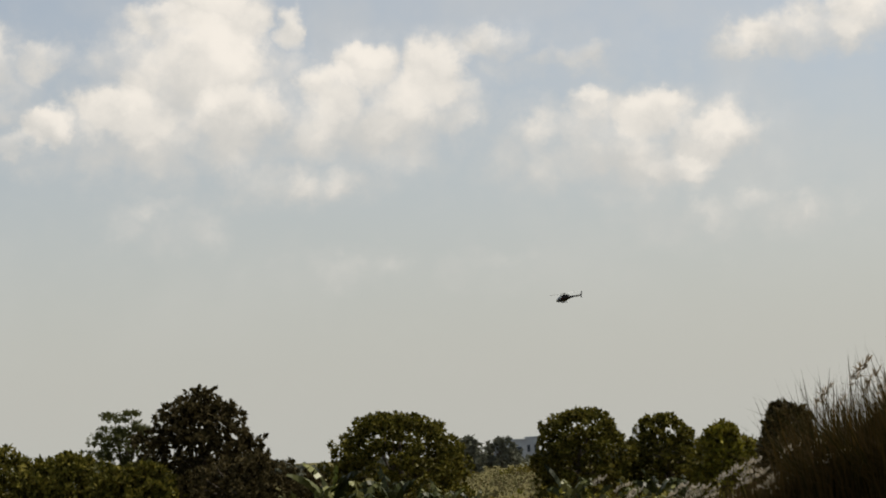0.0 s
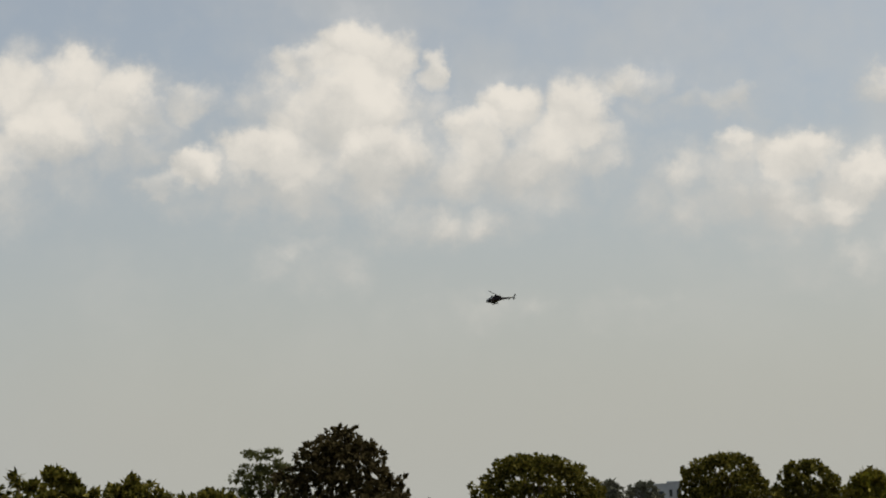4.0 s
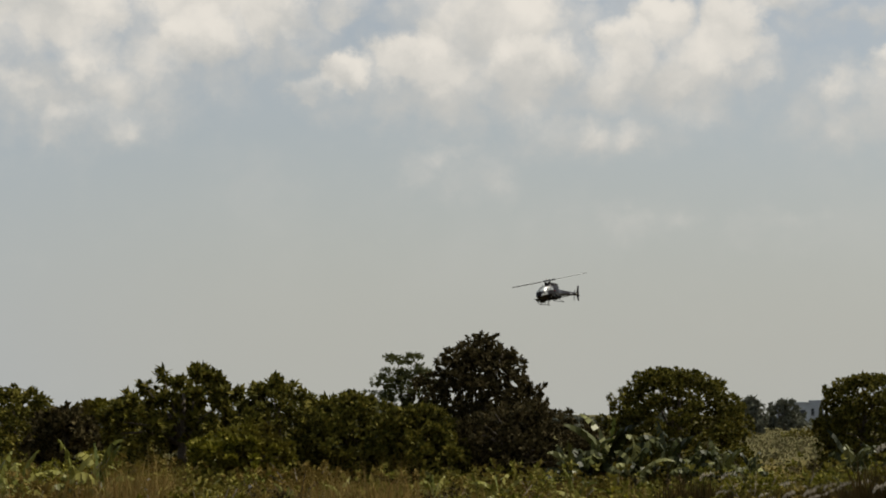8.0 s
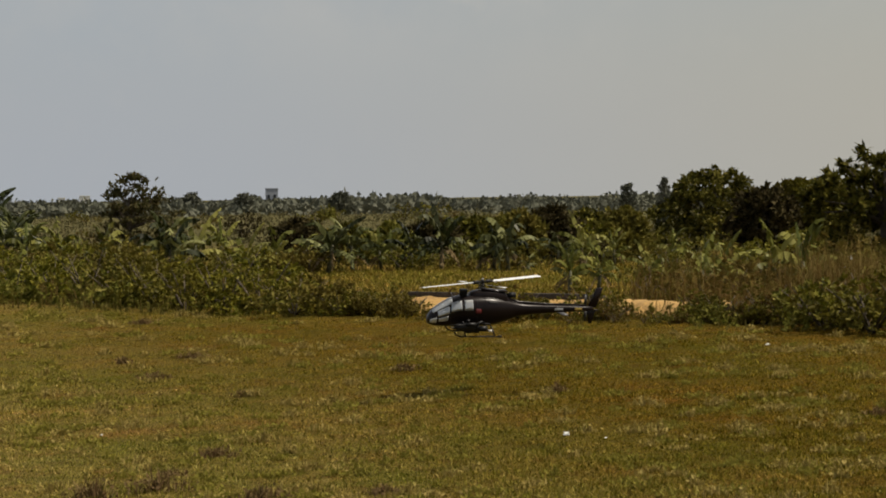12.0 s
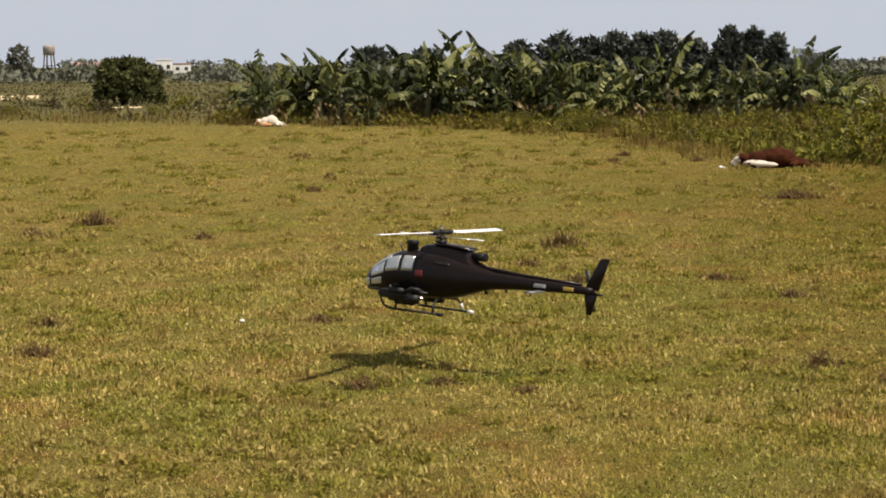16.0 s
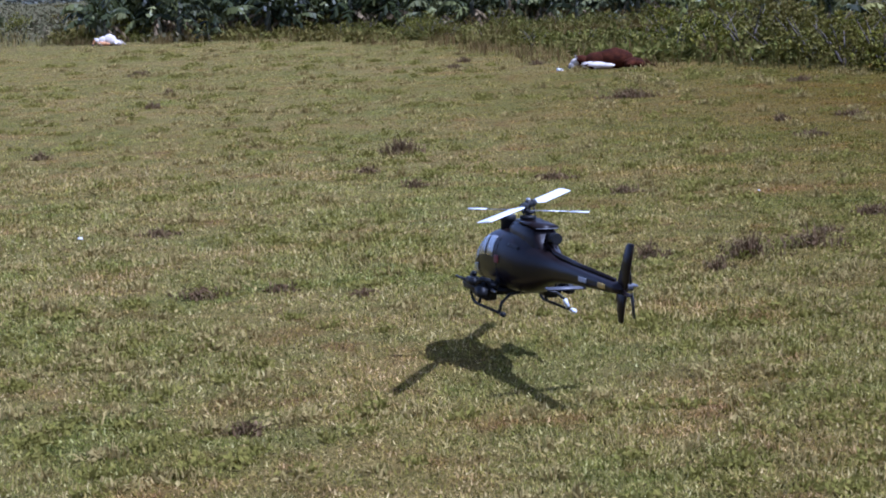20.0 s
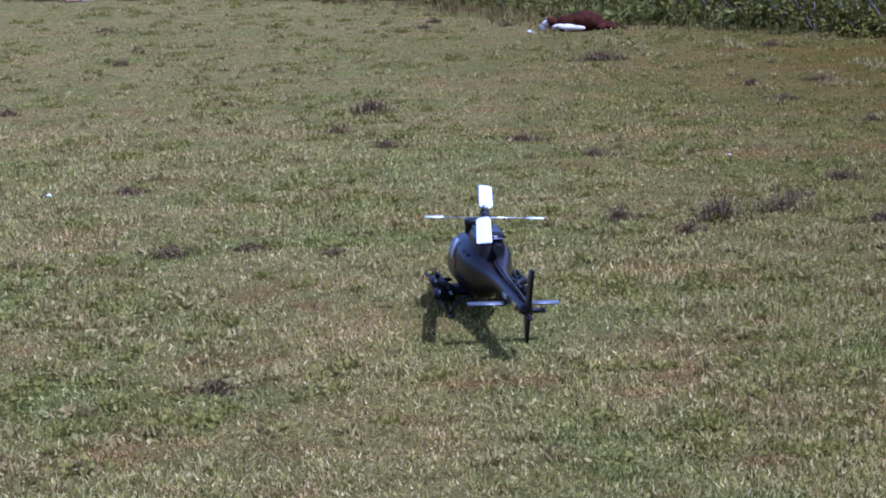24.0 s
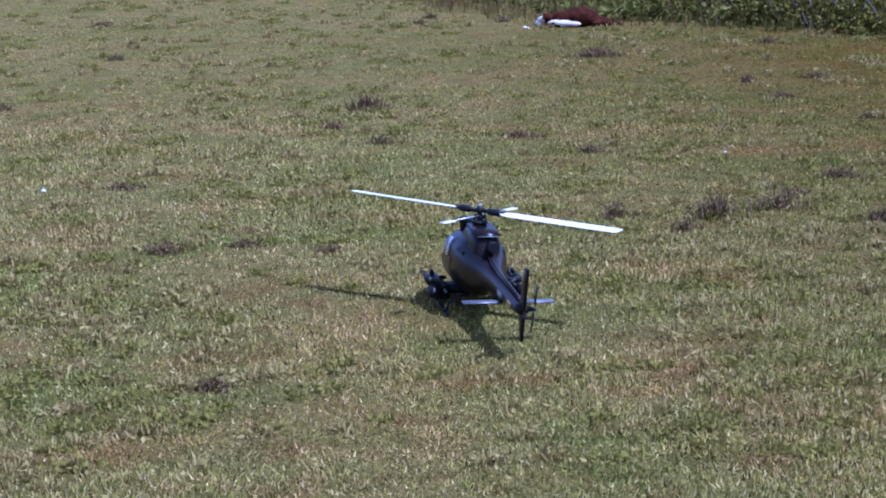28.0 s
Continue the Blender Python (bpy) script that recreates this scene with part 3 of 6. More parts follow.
def build_ground():
    radii = np.concatenate([[0.5, 2.0], np.geomspace(3.6, 60, 170), np.geomspace(66, 4000, 40)])
    ang = np.radians(np.concatenate([np.arange(-20, 78, 0.7), np.arange(78, 340, 3.0)]))
    n = len(ang)
    x = (radii[:, None] * np.sin(ang)).ravel()
    y = (radii[:, None] * np.cos(ang)).ravel()
    v = np.stack([x, y, ground_z(x, y)], 1)
    i, k = np.meshgrid(np.arange(len(radii) - 1), np.arange(n), indexing="ij")
    k2 = (k + 1) % n
    f = np.stack([i * n + k, (i + 1) * n + k, (i + 1) * n + k2, i * n + k2], -1).reshape(-1, 4)[:, ::-1]
    v = np.concatenate([v, [[0, 0, 0]]])
    cap = np.stack([(np.arange(n) + 1) % n, np.arange(n), np.full(n, len(v) - 1)], 1)
    ob = new("ground", mesh_of("ground", v, [f, cap], M_TURF, True))
    tagged(ob, "flat grazed field of short yellow-green turf with bare patches", "ground", kind="structure")


build_ground()


def build_grass():
    r = np.random.default_rng(11)
    for material, n, per, d0, d1 in ((M_GRASS, 140000, 8, 4.9, 18), (M_FARGRASS, 62000, 7, 12, 52)):
        d = d0 * (d1 / d0) ** r.random(n)
        az = np.radians(r.uniform(-18, 58, n))
        x, y = d * np.sin(az), d * np.cos(az)
        lush = 0.5 + 0.5 * np.sin(x * 1.7 + 2 * np.sin(y * 0.9)) * np.sin(y * 1.3 + 1.5 * np.sin(x * 1.1))
        fade = np.interp(d, [11, 18], [1, 0]) if material is M_GRASS else np.interp(d, [12, 17], [0.1, 1])
        keep = (beyond(x, y) < 0.4) & (az < np.radians(30 + (d - 5) * 2.4)) & (r.random(n) < (0.7 + 0.3 * lush) * fade)
        x, y, d, lush = (np.repeat(k[keep], per) for k in (x, y, d, lush))
        size = np.repeat(r.uniform(0.5, 1.35, len(x) // per), per)
        spread = 0.026 * np.sqrt(d / 6)
        x, y = x + r.normal(size=len(x)) * spread, y + r.normal(size=len(x)) * spread
        tall = np.interp(d, [5, 9, 15, 50], [0.022, 0.025, 0.028, 0.026]) * (0.75 + 0.5 * lush) * size
        v, f = spikes(r, np.stack([x, y, ground_z(x, y) - 0.003], 1), tall, np.interp(d, [5, 15, 50], [0.0040, 0.0068, 0.018]), 2.3 if material is M_GRASS else 2.4)
        if material is M_FARGRASS:
            # the clearing beyond the bank
            az2, d2 = np.radians(r.uniform(19, 34, 30000)), r.uniform(23, 41, 30000)
            x2, y2 = d2 * np.sin(az2), d2 * np.cos(az2)
            away = beyond(x2, y2) > 0.4
            v2, f2 = spikes(r, np.stack([x2, y2, ground_z(x2, y2)], 1)[away], 0.08, 0.018, 1.3)
            v, f = np.concatenate([v, v2]), np.concatenate([f, f2 + len(v)])
        ob = new("grass", mesh_of("grass", v, f, material))
        tagged(ob, "short yellow-green grass blades of the field with straw between", "grass", kind="stuff")


build_grass()

# low brown weed tufts in the turf: x, y, half width, height
TUFTS = [(-3.3, 18.6, 0.30, 0.17), (2.1, 9.55, 0.13, 0.10), (1.25, 15.95, 0.26, 0.19), (2.60, 9.30, 0.22, 0.16), (3.0, 9.5, 0.20, 0.14), (-4.6, 15.2, 0.34, 0.15),
         (3.43, 6.45, 0.08, 0.04), (4.4, 21.1, 0.45, 0.14), (-0.08, 6.22, 0.12, 0.06), (0.09, 9.06, 0.11, 0.05), (0.49, 8.8, 0.08, 0.04), (-2.3, 11.3, 0.16, 0.09), (-6.2, 24.5, 0.4, 0.18)]


def field_spots(r, count, d0, d1, clear=0.0):
    """Places on the mown field, denser near at hand."""
    spots = []
    while len(spots) < count:
        az, d = r.uniform(-16, 50), d0 * (d1 / d0) ** r.random()
        x, y = d * math.sin(radians(az)), d * math.cos(radians(az))
        patchy = math.sin(1.1 * x + 2 * math.sin(0.5 * y)) * math.sin(0.8 * y + 1.5 * math.sin(0.7 * x))
        if float(beyond(np.array(x), np.array(y))) < -0.3 and math.hypot(x - 0.9, y - 7.2) > clear and r.random() < 0.6 + 0.4 * patchy:
            spots.append((x, y, d))
    return spots


def build_tufts():
    """Low plants standing out of the turf: brown weeds, round-leaved green ones and straw."""
    r = np.random.default_rng(5)
    brown = TUFTS + [(x, y, r.uniform(0.04, 0.09) * d ** 0.35, r.uniform(0.03, 0.05) * d ** 0.25) for x, y, d in field_spots(r, 46, 6, 44, 1.4)]
    green = [(x, y, r.uniform(0.02, 0.06) * d ** 0.42, r.uniform(0.014, 0.03) * d ** 0.3) for x, y, d in field_spots(r, 1000, 5.2, 46, 0.8)]
    straw = [(x, y, r.uniform(0.03, 0.07) * d ** 0.42, r.uniform(0.022, 0.04) * d ** 0.3) for x, y, d in field_spots(r, 900, 5.2, 46, 0.8)]
    for name, label, material, spots, dense, leafy in (
            ("weed_tufts", "low dry brown weed tufts growing in the turf", M_TUFT, brown, 660, 200), ("green_weeds", "small round-leaved green weeds growing in the turf", M_CLOVER, green, 60, 330),
            ("straw_tufts", "pale dry straw tufts standing in the turf", M_STRAW, straw, 260, 60)):
        vs, qs, ts, off = [], [], [], 0
        for x, y, w, h in spots:
            z = float(ground_z(x, y))
            coarse = 0.75 + 0.03 * math.hypot(x, y)
            n = int(dense * w) + 8
            a = r.uniform(0, 2 * np.pi, n)
            d = w * r.random(n) * (0.75 + 0.35 * np.sin(3 * a + x) + 0.2 * np.sin(7 * a))
            v, (q, t) = blades(r, np.stack([x + d * np.cos(a), y + d * np.sin(a) * 0.7, np.full(n, z)], 1), h * (1.1 - 0.8 * d / w), 0.0045 * coarse, 0.7)
            m = int(leafy * w) + 10
            a, d = r.uniform(0, 2 * np.pi, m), w * np.sqrt(r.random(m)) * r.uniform(0.6, 1.25, m)
            p = np.stack([x + d * np.cos(a), y + d * np.sin(a) * 0.7, z + h * np.clip(1 - 0.7 * d / w, 0.15, 1) * r.random(m)], 1)
            v2, f2 = leaves(r, p, r.normal(size=(m, 3)) + [0, 0, 0.5], 0.030 * coarse, 0.0085 * coarse)
            vs += [v, v2]
            qs += [q + off, f2 + len(v) + off]
            ts.append(t + off)
            off += len(v) + len(v2)
        tagged(new(name, mesh_of(name, np.concatenate(vs), [np.concatenate(qs), np.concatenate(ts)], material)), label, "weeds", kind="stuff")


build_tufts()


# ---------------------------------------------------------------- rough ground beyond the field
def build_weeds():
    """Tall grass and weeds of the rough strip, thinning with distance."""
    r = np.random.default_rng(21)
    vs, quads, tips, off = [], [], [], 0
    for n, a0, a1, d0, d1, tall, wide, depth0, depth1 in (
            (20000, -16, 75, 17, 34, 0.2, 0.009, -0.4, 3.0), (14000, 14, 75, 20, 44, 0.22, 0.014, 0.4, 22), (9000, -16, 20, 26, 62, 0.30, 0.018, 0.0, 14)):
        az, d = np.radians(r.uniform(a0, a1, n)), r.uniform(d0, d1, n)
        x, y = d * np.sin(az), d * np.cos(az)
        e = beyond(x, y)
        clump = 0.5 + 0.5 * np.sin(x * 1.3 + 2 * np.sin(y * 0.7)) * np.sin(y * 1.1 + 1.7 * np.sin(x * 0.6))
        keep = (e > depth0) & (e < depth1) & (r.random(n) < 0.35 + 0.65 * clump)
        # the trodden strip with the sand bank stays low
        low = np.where((e > 0.4) & (e < 3.2) & (az > radians(22)) & (az < radians(48)), 0.45, 1.0) * np.where((az > radians(21)) & (az < radians(32.5)) & (d > 23.5) & (d < 39), 0.28, 1.0)
        x, y, low, clump, e = x[keep], y[keep], low[keep], clump[keep], e[keep]
        p = np.stack([x, y, ground_z(x, y)], 1)
        rise = np.clip(0.45 + e * 0.5, 0.35, 1.0)
        v, (q, t) = blades(r, p, tall * (0.5 + 0.9 * clump) * low * rise, wide, 0.75)
        vs.append(v)
        quads.append(q + off)
        tips.append(t + off)
        off += len(v)
    ob = new("weeds", mesh_of("weeds", np.concatenate(vs), [np.concatenate(quads), np.concatenate(tips)], M_WEED))
    tagged(ob, "tall uncut green and brown weeds beyond the field", "weeds", kind="stuff")


build_weeds()


def build_dry_grass():
    """Tufts of tall dry stalks: fringe of the field before the grove, and arching sprays before the thicket."""
    r = np.random.default_rng(27)
    roots, tall = [], []
    for count, a0, a1, e0, e1, h, spread, n in ((190, -6, 13, -0.6, 7.0, 0.27, 0.34, 34), (70, 14, 50, 0.5, 6, 0.42, 0.22, 26), (80, 29, 56, 2.5, 10, 0.55, 0.4, 40), (16, 37.5, 40.5, 3, 7, 0.85, 0.35, 60), (14, 44.5, 47.5, 3, 7, 0.85, 0.35, 60),
                                               (50, -15, -5, 0, 8, 0.3, 0.35, 24)):
        made = 0
        while made < count:
            az, d = radians(r.uniform(a0, a1)), r.uniform(20, 62)
            x, y = d * math.sin(az), d * math.cos(az)
            if not e0 < float(beyond(np.array(x), np.array(y))) < e1 or in_clearing(math.degrees(az), d):
                continue
            a, q = r.uniform(0, 2 * np.pi, n), spread * np.sqrt(r.random(n))
            roots.append(np.stack([x + q * np.cos(a), y + q * np.sin(a), np.full(n, float(ground_z(x, y)))], 1))
            tall.append(np.full(n, h * r.uniform(0.6, 1.25)))
            made += 1
    v, f = blades(r, np.concatenate(roots), np.concatenate(tall), 0.006, 0.32, 0.6)
    tagged(new("dry_grass", mesh_of("dry_grass", v, f, M_DRYGRASS)), "tall dry tan grass stalks at the edge of the field", "grass", kind="stuff")


build_dry_grass()


def build_undergrowth():
    """Low leafy mounds that cover the rough ground between the shrubs."""
    r = np.random.default_rng(23)
    vs, fs, off = [], [], 0
    for count, a0, a1, d0, d1, e0, e1, w, h, n, size in ((420, 12, 75, 18, 30, 0.3, 5, 0.55, 0.34, 190, 0.07), (700, -6, 75, 24, 46, 3, 24, 0.75, 0.52, 190, 0.10),
                                                          (800, -6, 17, 27, 56, 0.3, 14, 0.7, 0.34, 150, 0.13)):
        made = 0
        while made < count:
            az, d = r.uniform(a0, a1), r.uniform(d0, d1)
            x, y, _ = at(az, d)
            e = float(beyond(np.array(x), np.array(y)))
            made += 1
            if not e0 + 0.7 * (1 + math.sin(az * 2.3) * math.sin(az * 0.9 + 1)) < e < e1 or in_clearing(az, d):
                continue
            lowly = 0.6 if 17 < az < 34 and d > 28 else 0.48 if az < 13.5 and d > 30 and d < 50 else 0.4 if 22 < az < 48 and e < 2.6 else (0.5 if 22 < az < 32 and e < 10 else 1.0)
            s = r.uniform(0.4, 1.55)
            spec = [(x + r.uniform(-0.5, 0.5) * w, y + r.uniform(-0.5, 0.5) * w, h * s * lowly * r.uniform(0.2, 0.5), w * s * 0.5, w * s * 0.5, h * s * lowly * r.uniform(0.4, 0.7)) for _ in range(4)]
            p, u = lobes(r, spec, n // 7, 0.45)
            p[:, 2] = np.maximum(p[:, 2], 0.01)
            v, f = rosettes(r, p, u, 7, size, size * 0.3, 0.75, 0.4)
            vs.append(v)
            fs.append(f + off)
            off += len(v)
    ob = new("undergrowth", mesh_of("undergrowth", np.concatenate(vs), np.concatenate(fs), M_UNDER))
    tagged(ob, "leafy green and brownish undergrowth covering the rough ground", "undergrowth", kind="stuff")


build_undergrowth()


def build_far_scrub():
    """Low scrub and grass of the open land far off."""
    r = np.random.default_rng(29)
    vs, fs, off = [], [], 0
    for k in range(900):
        az, d = r.uniform(-17, 76), r.uniform(46, 190)
        x, y, _ = at(az, d)
        if float(beyond(np.array(x), np.array(y))) < 1:
            continue
        w, h = r.uniform(0.6, 2.2), r.uniform(0.2, 0.6)
        spec = [(x + r.uniform(-0.6, 0.6) * w, y + r.uniform(-0.6, 0.6) * w, h * 0.3, w * 0.5, w * 0.5, h * r.uniform(0.4, 0.7)) for _ in range(4)]
        p, u = lobes(r, spec, 75, 0.5)
        p[:, 2] = np.maximum(p[:, 2], 0.01)
        v, f = leaves(r, p, u * 0.3 + r.normal(size=u.shape) * 0.7, 0.18, 0.062, 0.25, u)
        vs.append(v)
        fs.append(f + off)
        off += len(v)
    n = 40000
    az, d = np.radians(r.uniform(-17, 76, n)), r.uniform(45, 180, n)
    x, y = d * np.sin(az), d * np.cos(az)
    away = beyond(x, y) > 1
    v, t = spikes(r, np.stack([x, y, ground_z(x, y)], 1)[away], 0.2, 0.035, 0.7)
    tagged(new("far_scrub", mesh_of("far_scrub", np.concatenate(vs + [v]), [np.concatenate(fs), t + off], M_FARWEED)), "low olive scrub and grass of the open land, haze put into its colour", "scrub", kind="stuff")


build_far_scrub()


def shrub(r, w, h, material, n=900, size=0.075):
    """A bushy shrub: stems and a ragged mass of leaves."""
    ob = new("shrub")
    ob.empty_display_size = 0.2
    runs = []
    for k in range(6):
        a = k * 1.05 + r.uniform(-0.3, 0.3)
        tip = (w * 0.6 * math.cos(a), w * 0.6 * math.sin(a), h * r.uniform(0.6, 0.95))
        runs.append((((0, 0, -0.03), (tip[0] * 0.4, tip[1] * 0.4, h * 0.35), tip), [0.016, 0.011, 0.004]))
    part("woody_base", tubes(*runs, sides=5), M_BARK, ob)
    spec = []
    for k in range(17):
        a, d = r.uniform(0, 2 * math.pi), w * 0.7 * math.sqrt(r.random())
        rz = h * r.uniform(0.14, 0.28)
        spec.append((d * math.cos(a), d * math.sin(a), r.uniform(0.12, 0.82) * h * (1.1 - 0.4 * d / w), w * r.uniform(0.2, 0.36), w * r.uniform(0.2, 0.36), rz))
    p, u = lobes(r, spec, n // 8, 0.4)
    p[:, 2] = np.maximum(p[:, 2], 0.02)
    v, f = rosettes(r, p, u, 8, size * 1.1, size * 0.32, 0.7, 0.35)
    part("foliage", mesh_of("foliage", v, f, material), material, ob)
    return ob


def build_shrubs():
    r = np.random.default_rng(33)
    kinds = [shrub(r, 0.85, 0.85, M_SHRUB, 1350, 0.07), shrub(r, 1.0, 0.7, M_UNDER, 1200, 0.082), shrub(r, 0.7, 0.95, M_SHRUB, 1200, 0.07), shrub(r, 0.65, 0.75, M_RUST, 900, 0.065),
             shrub(r, 1.2, 1.15, M_DARKLEAF, 1500, 0.095)]
    text = ["leafy green shrub at the edge of the field", "straggling yellow-green weedy bush in the rough grass", "upright leafy green shrub at the edge of the field",
            "small russet-brown weedy bush in the rough grass", "dense dark green bush in the rough ground"]
    for k, label in zip(kinds, text):
        tagged(k, label, "shrub", "shrubs beyond the field")
    first = [True] * len(kinds)

    def put(k, x, y, s):
        m = Matrix.Translation((x, y, float(ground_z(x, y)))) @ pose(0, 0, 0, 0, 0, r.uniform(0, 360)) @ Matrix.Diagonal((s, s, s * r.uniform(0.85, 1.15), 1))
        if first[k]:
            kinds[k].matrix_world, first[k] = m, False
        else:
            copy_thing(kinds[k], m)

    # the large ones along the edge: azimuth, distance, kind, size
    by_grove = [(18.4, 26.2, 0, 1.0), (19.6, 25.2, 2, 0.9), (20.7, 25.6, 0, 1.05), (21.8, 24.6, 1, 0.9), (23.2, 24.4, 0, 0.7), (27.9, 22.6, 3, 0.8),
                (13.2, 31.6, 0, 1.0), (14.3, 30.4, 2, 1.1), (15.4, 29.2, 0, 1.15), (16.5, 28.4, 1, 1.1), (17.4, 27.4, 0, 1.1), (11.9, 33.5, 1, 0.8),
                (10.4, 34.2, 2, 0.6), (8.8, 35.5, 0, 0.6), (7.2, 40, 1, 0.6), (5.5, 42, 0, 0.6)]
    by_thicket = [(31.9, 22.4, 3, 0.36), (35.2, 22.4, 3, 0.8), (36.6, 22.3, 3, 0.9), (37.6, 23, 3, 1.0), (38.4, 21.2, 1, 0.95), (39.8, 20.8, 0, 1.1),
                  (41.0, 20.7, 2, 1.05), (42.4, 20.5, 1, 1.0), (46.4, 20.2, 0, 0.8), (46.8, 20.0, 2, 0.85), (48.3, 19.9, 1, 0.9), (50, 20.2, 0, 1.0),
                  (52, 20.0, 1, 1.0), (54, 20, 0, 0.9)]
    for az, d, k, s in by_grove + by_thicket:
        put(k, *at(az, d)[:2], s)
    # russet weeds between the green bushes of the thicket
    for k in range(40):
        x, y, _ = at(r.uniform(30, 62), r.uniform(20, 30))
        if float(beyond(np.array(x), np.array(y))) > 2.8:
            put(3, x, y, r.uniform(0.5, 0.95))
    for k in range(46):
        x, y, _ = at(r.uniform(36, 68), r.uniform(22, 33))
        if float(beyond(np.array(x), np.array(y))) > 3.0:
            put(int(r.choice([4, 0, 2, 3], p=[0.4, 0.25, 0.15, 0.2])), x, y, r.uniform(0.45, 0.85))
    # a few on the open grassland beyond the field
    for az, d, k, s in ((-11.2, 70, 4, 0.7), (-10.3, 66, 0, 0.8), (-9.7, 62, 4, 0.8), (-7.2, 68, 0, 0.9), (-6.6, 66, 4, 0.7), (-6.0, 70, 2, 0.8), (-5.4, 60, 0, 0.7), (-12.4, 62, 0, 0.6), (-13.2, 66, 2, 0.6), (-8.0, 60, 0, 0.6)):
        put(k, *at(az, d)[:2], s)
    # bushes before the banana grove
    for k in range(60):
        x, y, _ = at(r.uniform(-4, 14), r.uniform(36, 49))
        if float(beyond(np.array(x), np.array(y))) > 1.2:
            put(int(r.choice([0, 1, 2, 3])), x, y, r.uniform(0.4, 0.75))
    # weeds before the sand bank, which shows between them
    az = 23.0
    while az < 47:
        if not (25.5 < az < 27.0 or 29.8 < az < 31.1 or 32.2 < az < 34.5 or 42.7 < az < 44.5):
            s = math.sin(radians(az)) * 8.2 + math.cos(radians(az)) * 6.3
            d_bank = (10.3 * 8.2 + 22.8 * 6.3) / s
            put(int(r.choice([1, 3, 0], p=[0.5, 0.3, 0.2])), *at(az, d_bank - 0.5 - r.uniform(0, 0.4))[:2], r.uniform(0.4, 0.62))
        elif r.random() < 0.7:
            put(int(r.choice([1, 3])), *at(az, 23.0 if az < 28 else 22.0 if az < 36 else 21.0)[:2], r.uniform(0.16, 0.28))
        az += r.uniform(0.26, 0.5)
    # scattered through the rough ground
    count = 0
    while count < 150:
        az, d = r.uniform(-15, 72), r.uniform(24, 60) if count < 110 else r.uniform(60, 140)
        x, y, _ = at(az, d)
        e = float(beyond(np.array(x), np.array(y)))
        if e < 1.0 or in_clearing(az, d) or (22 < az < 47 and e < 9 and r.random() < 0.85) or (az < -5 and d < 60):
            continue
        put(int(r.choice([0, 1, 2, 3, 4], p=[0.2, 0.26, 0.16, 0.30, 0.08])), x, y, r.uniform(0.7, 1.25) * (1.0 if d < 60 else 1.5) * (0.6 if az < 13 and d < 50 else 1.0))
        count += 1


build_shrubs()


# ---------------------------------------------------------------- sand bank behind the first weeds
def build_bank():
    r = np.random.default_rng(3)
    a, b = Vector((10.3, 22.8, 0)), Vector((16.6, 14.6, 0))
    n = 320
    along = (b - a) / n
    side = Vector((along.y, -along.x, 0)).normalized() * -1
    if side.x < 0:
        side = -side
    prof = [(-0.06, -0.03), (0.03, 0.05), (0.10, 0.11), (0.2, 0.165), (0.42, 0.2), (0.75, 0.19), (1.05, -0.03)]
    v = []
    for i in range(n + 1):
        p = a + along * i
        k = 0.96 + 0.05 * math.sin(i * 0.13) + 0.05 * math.sin(i * 1.7 + 2 * math.sin(i * 0.31)) + r.uniform(-0.14, 0.14)
        way = math.degrees(math.atan2(p.x, p.y))
        bare = any(lo < way < hi for lo, hi in ((25.1, 27.7), (29.4, 35.0), (42.3, 45.2)))
        k *= 0.92 if bare else 0.1
        for d, z in prof:
            q = p + side * (d + r.uniform(-0.05, 0.05)) + along * r.uniform(-0.35, 0.35)
            v.append((q.x, q.y, z * (k if z > 0 else 1)))
    w = len(prof)
    f = [(i * w + j, i * w + j + 1, (i + 1) * w + j + 1, (i + 1) * w + j) for i in range(n) for j in range(w - 1)]
    tagged(new("sand_bank", mesh_of("sand_bank", v, np.array(f), M_SAND, True)), "low bank of bright yellow sand behind the weeds", "bank", kind="structure")
    for s0, s1 in ((0.015, 0.126), (0.18, 0.30), (0.52, 0.67)):
        p, q = a.lerp(b, s0) + side * 0.75, a.lerp(b, s1) + side * 0.75
        bm = block((q - p).length, 0.10, 0.07, 0.012)
        me = bpy.data.meshes.new("beam")
        bm.to_mesh(me)
        bm.free()
        me.materials.append(M_BEAM)
        ob = new("beam", me)
        ob.matrix_world = Matrix.Translation((p + q) / 2 + Vector((0, 0, 0.22))) @ pose(0, 0, 0, 0, 0, math.degrees(math.atan2((q - p).y, (q - p).x)))
        tagged(ob, "dark weathered timber beam lying on the sand bank", "beam", "beams on the bank")


build_bank()


def strip_of_sand(az0, az1, d, width, name, label):
    v = []
    n = 24
    for i in range(n + 1):
        az = az0 + (az1 - az0) * i / n
        w = width * (0.7 + 0.3 * math.sin(i * 1.7))
        for k in (0, 1):
            p = at(az, d + (k - 0.5) * w + math.sin(i * 0.9) * 0.5)
            v.append((p.x, p.y, 0.04 if k == 0 else 0.06 * width))
    f = [(2 * i, 2 * i + 1, 2 * i + 3, 2 * i + 2) for i in range(n)]
    tagged(new(name, mesh_of(name, v, np.array(f), M_PALESAND, True)), label, "sand", kind="structure")


strip_of_sand(-13.4, -11.6, 92, 3.4, "sand_patch", "pale heap of bare sand on the far grassland")
strip_of_sand(-9.4, -8.5, 70, 1.2, "sand_patch", "small pale patch of bare sand on the far grassland")


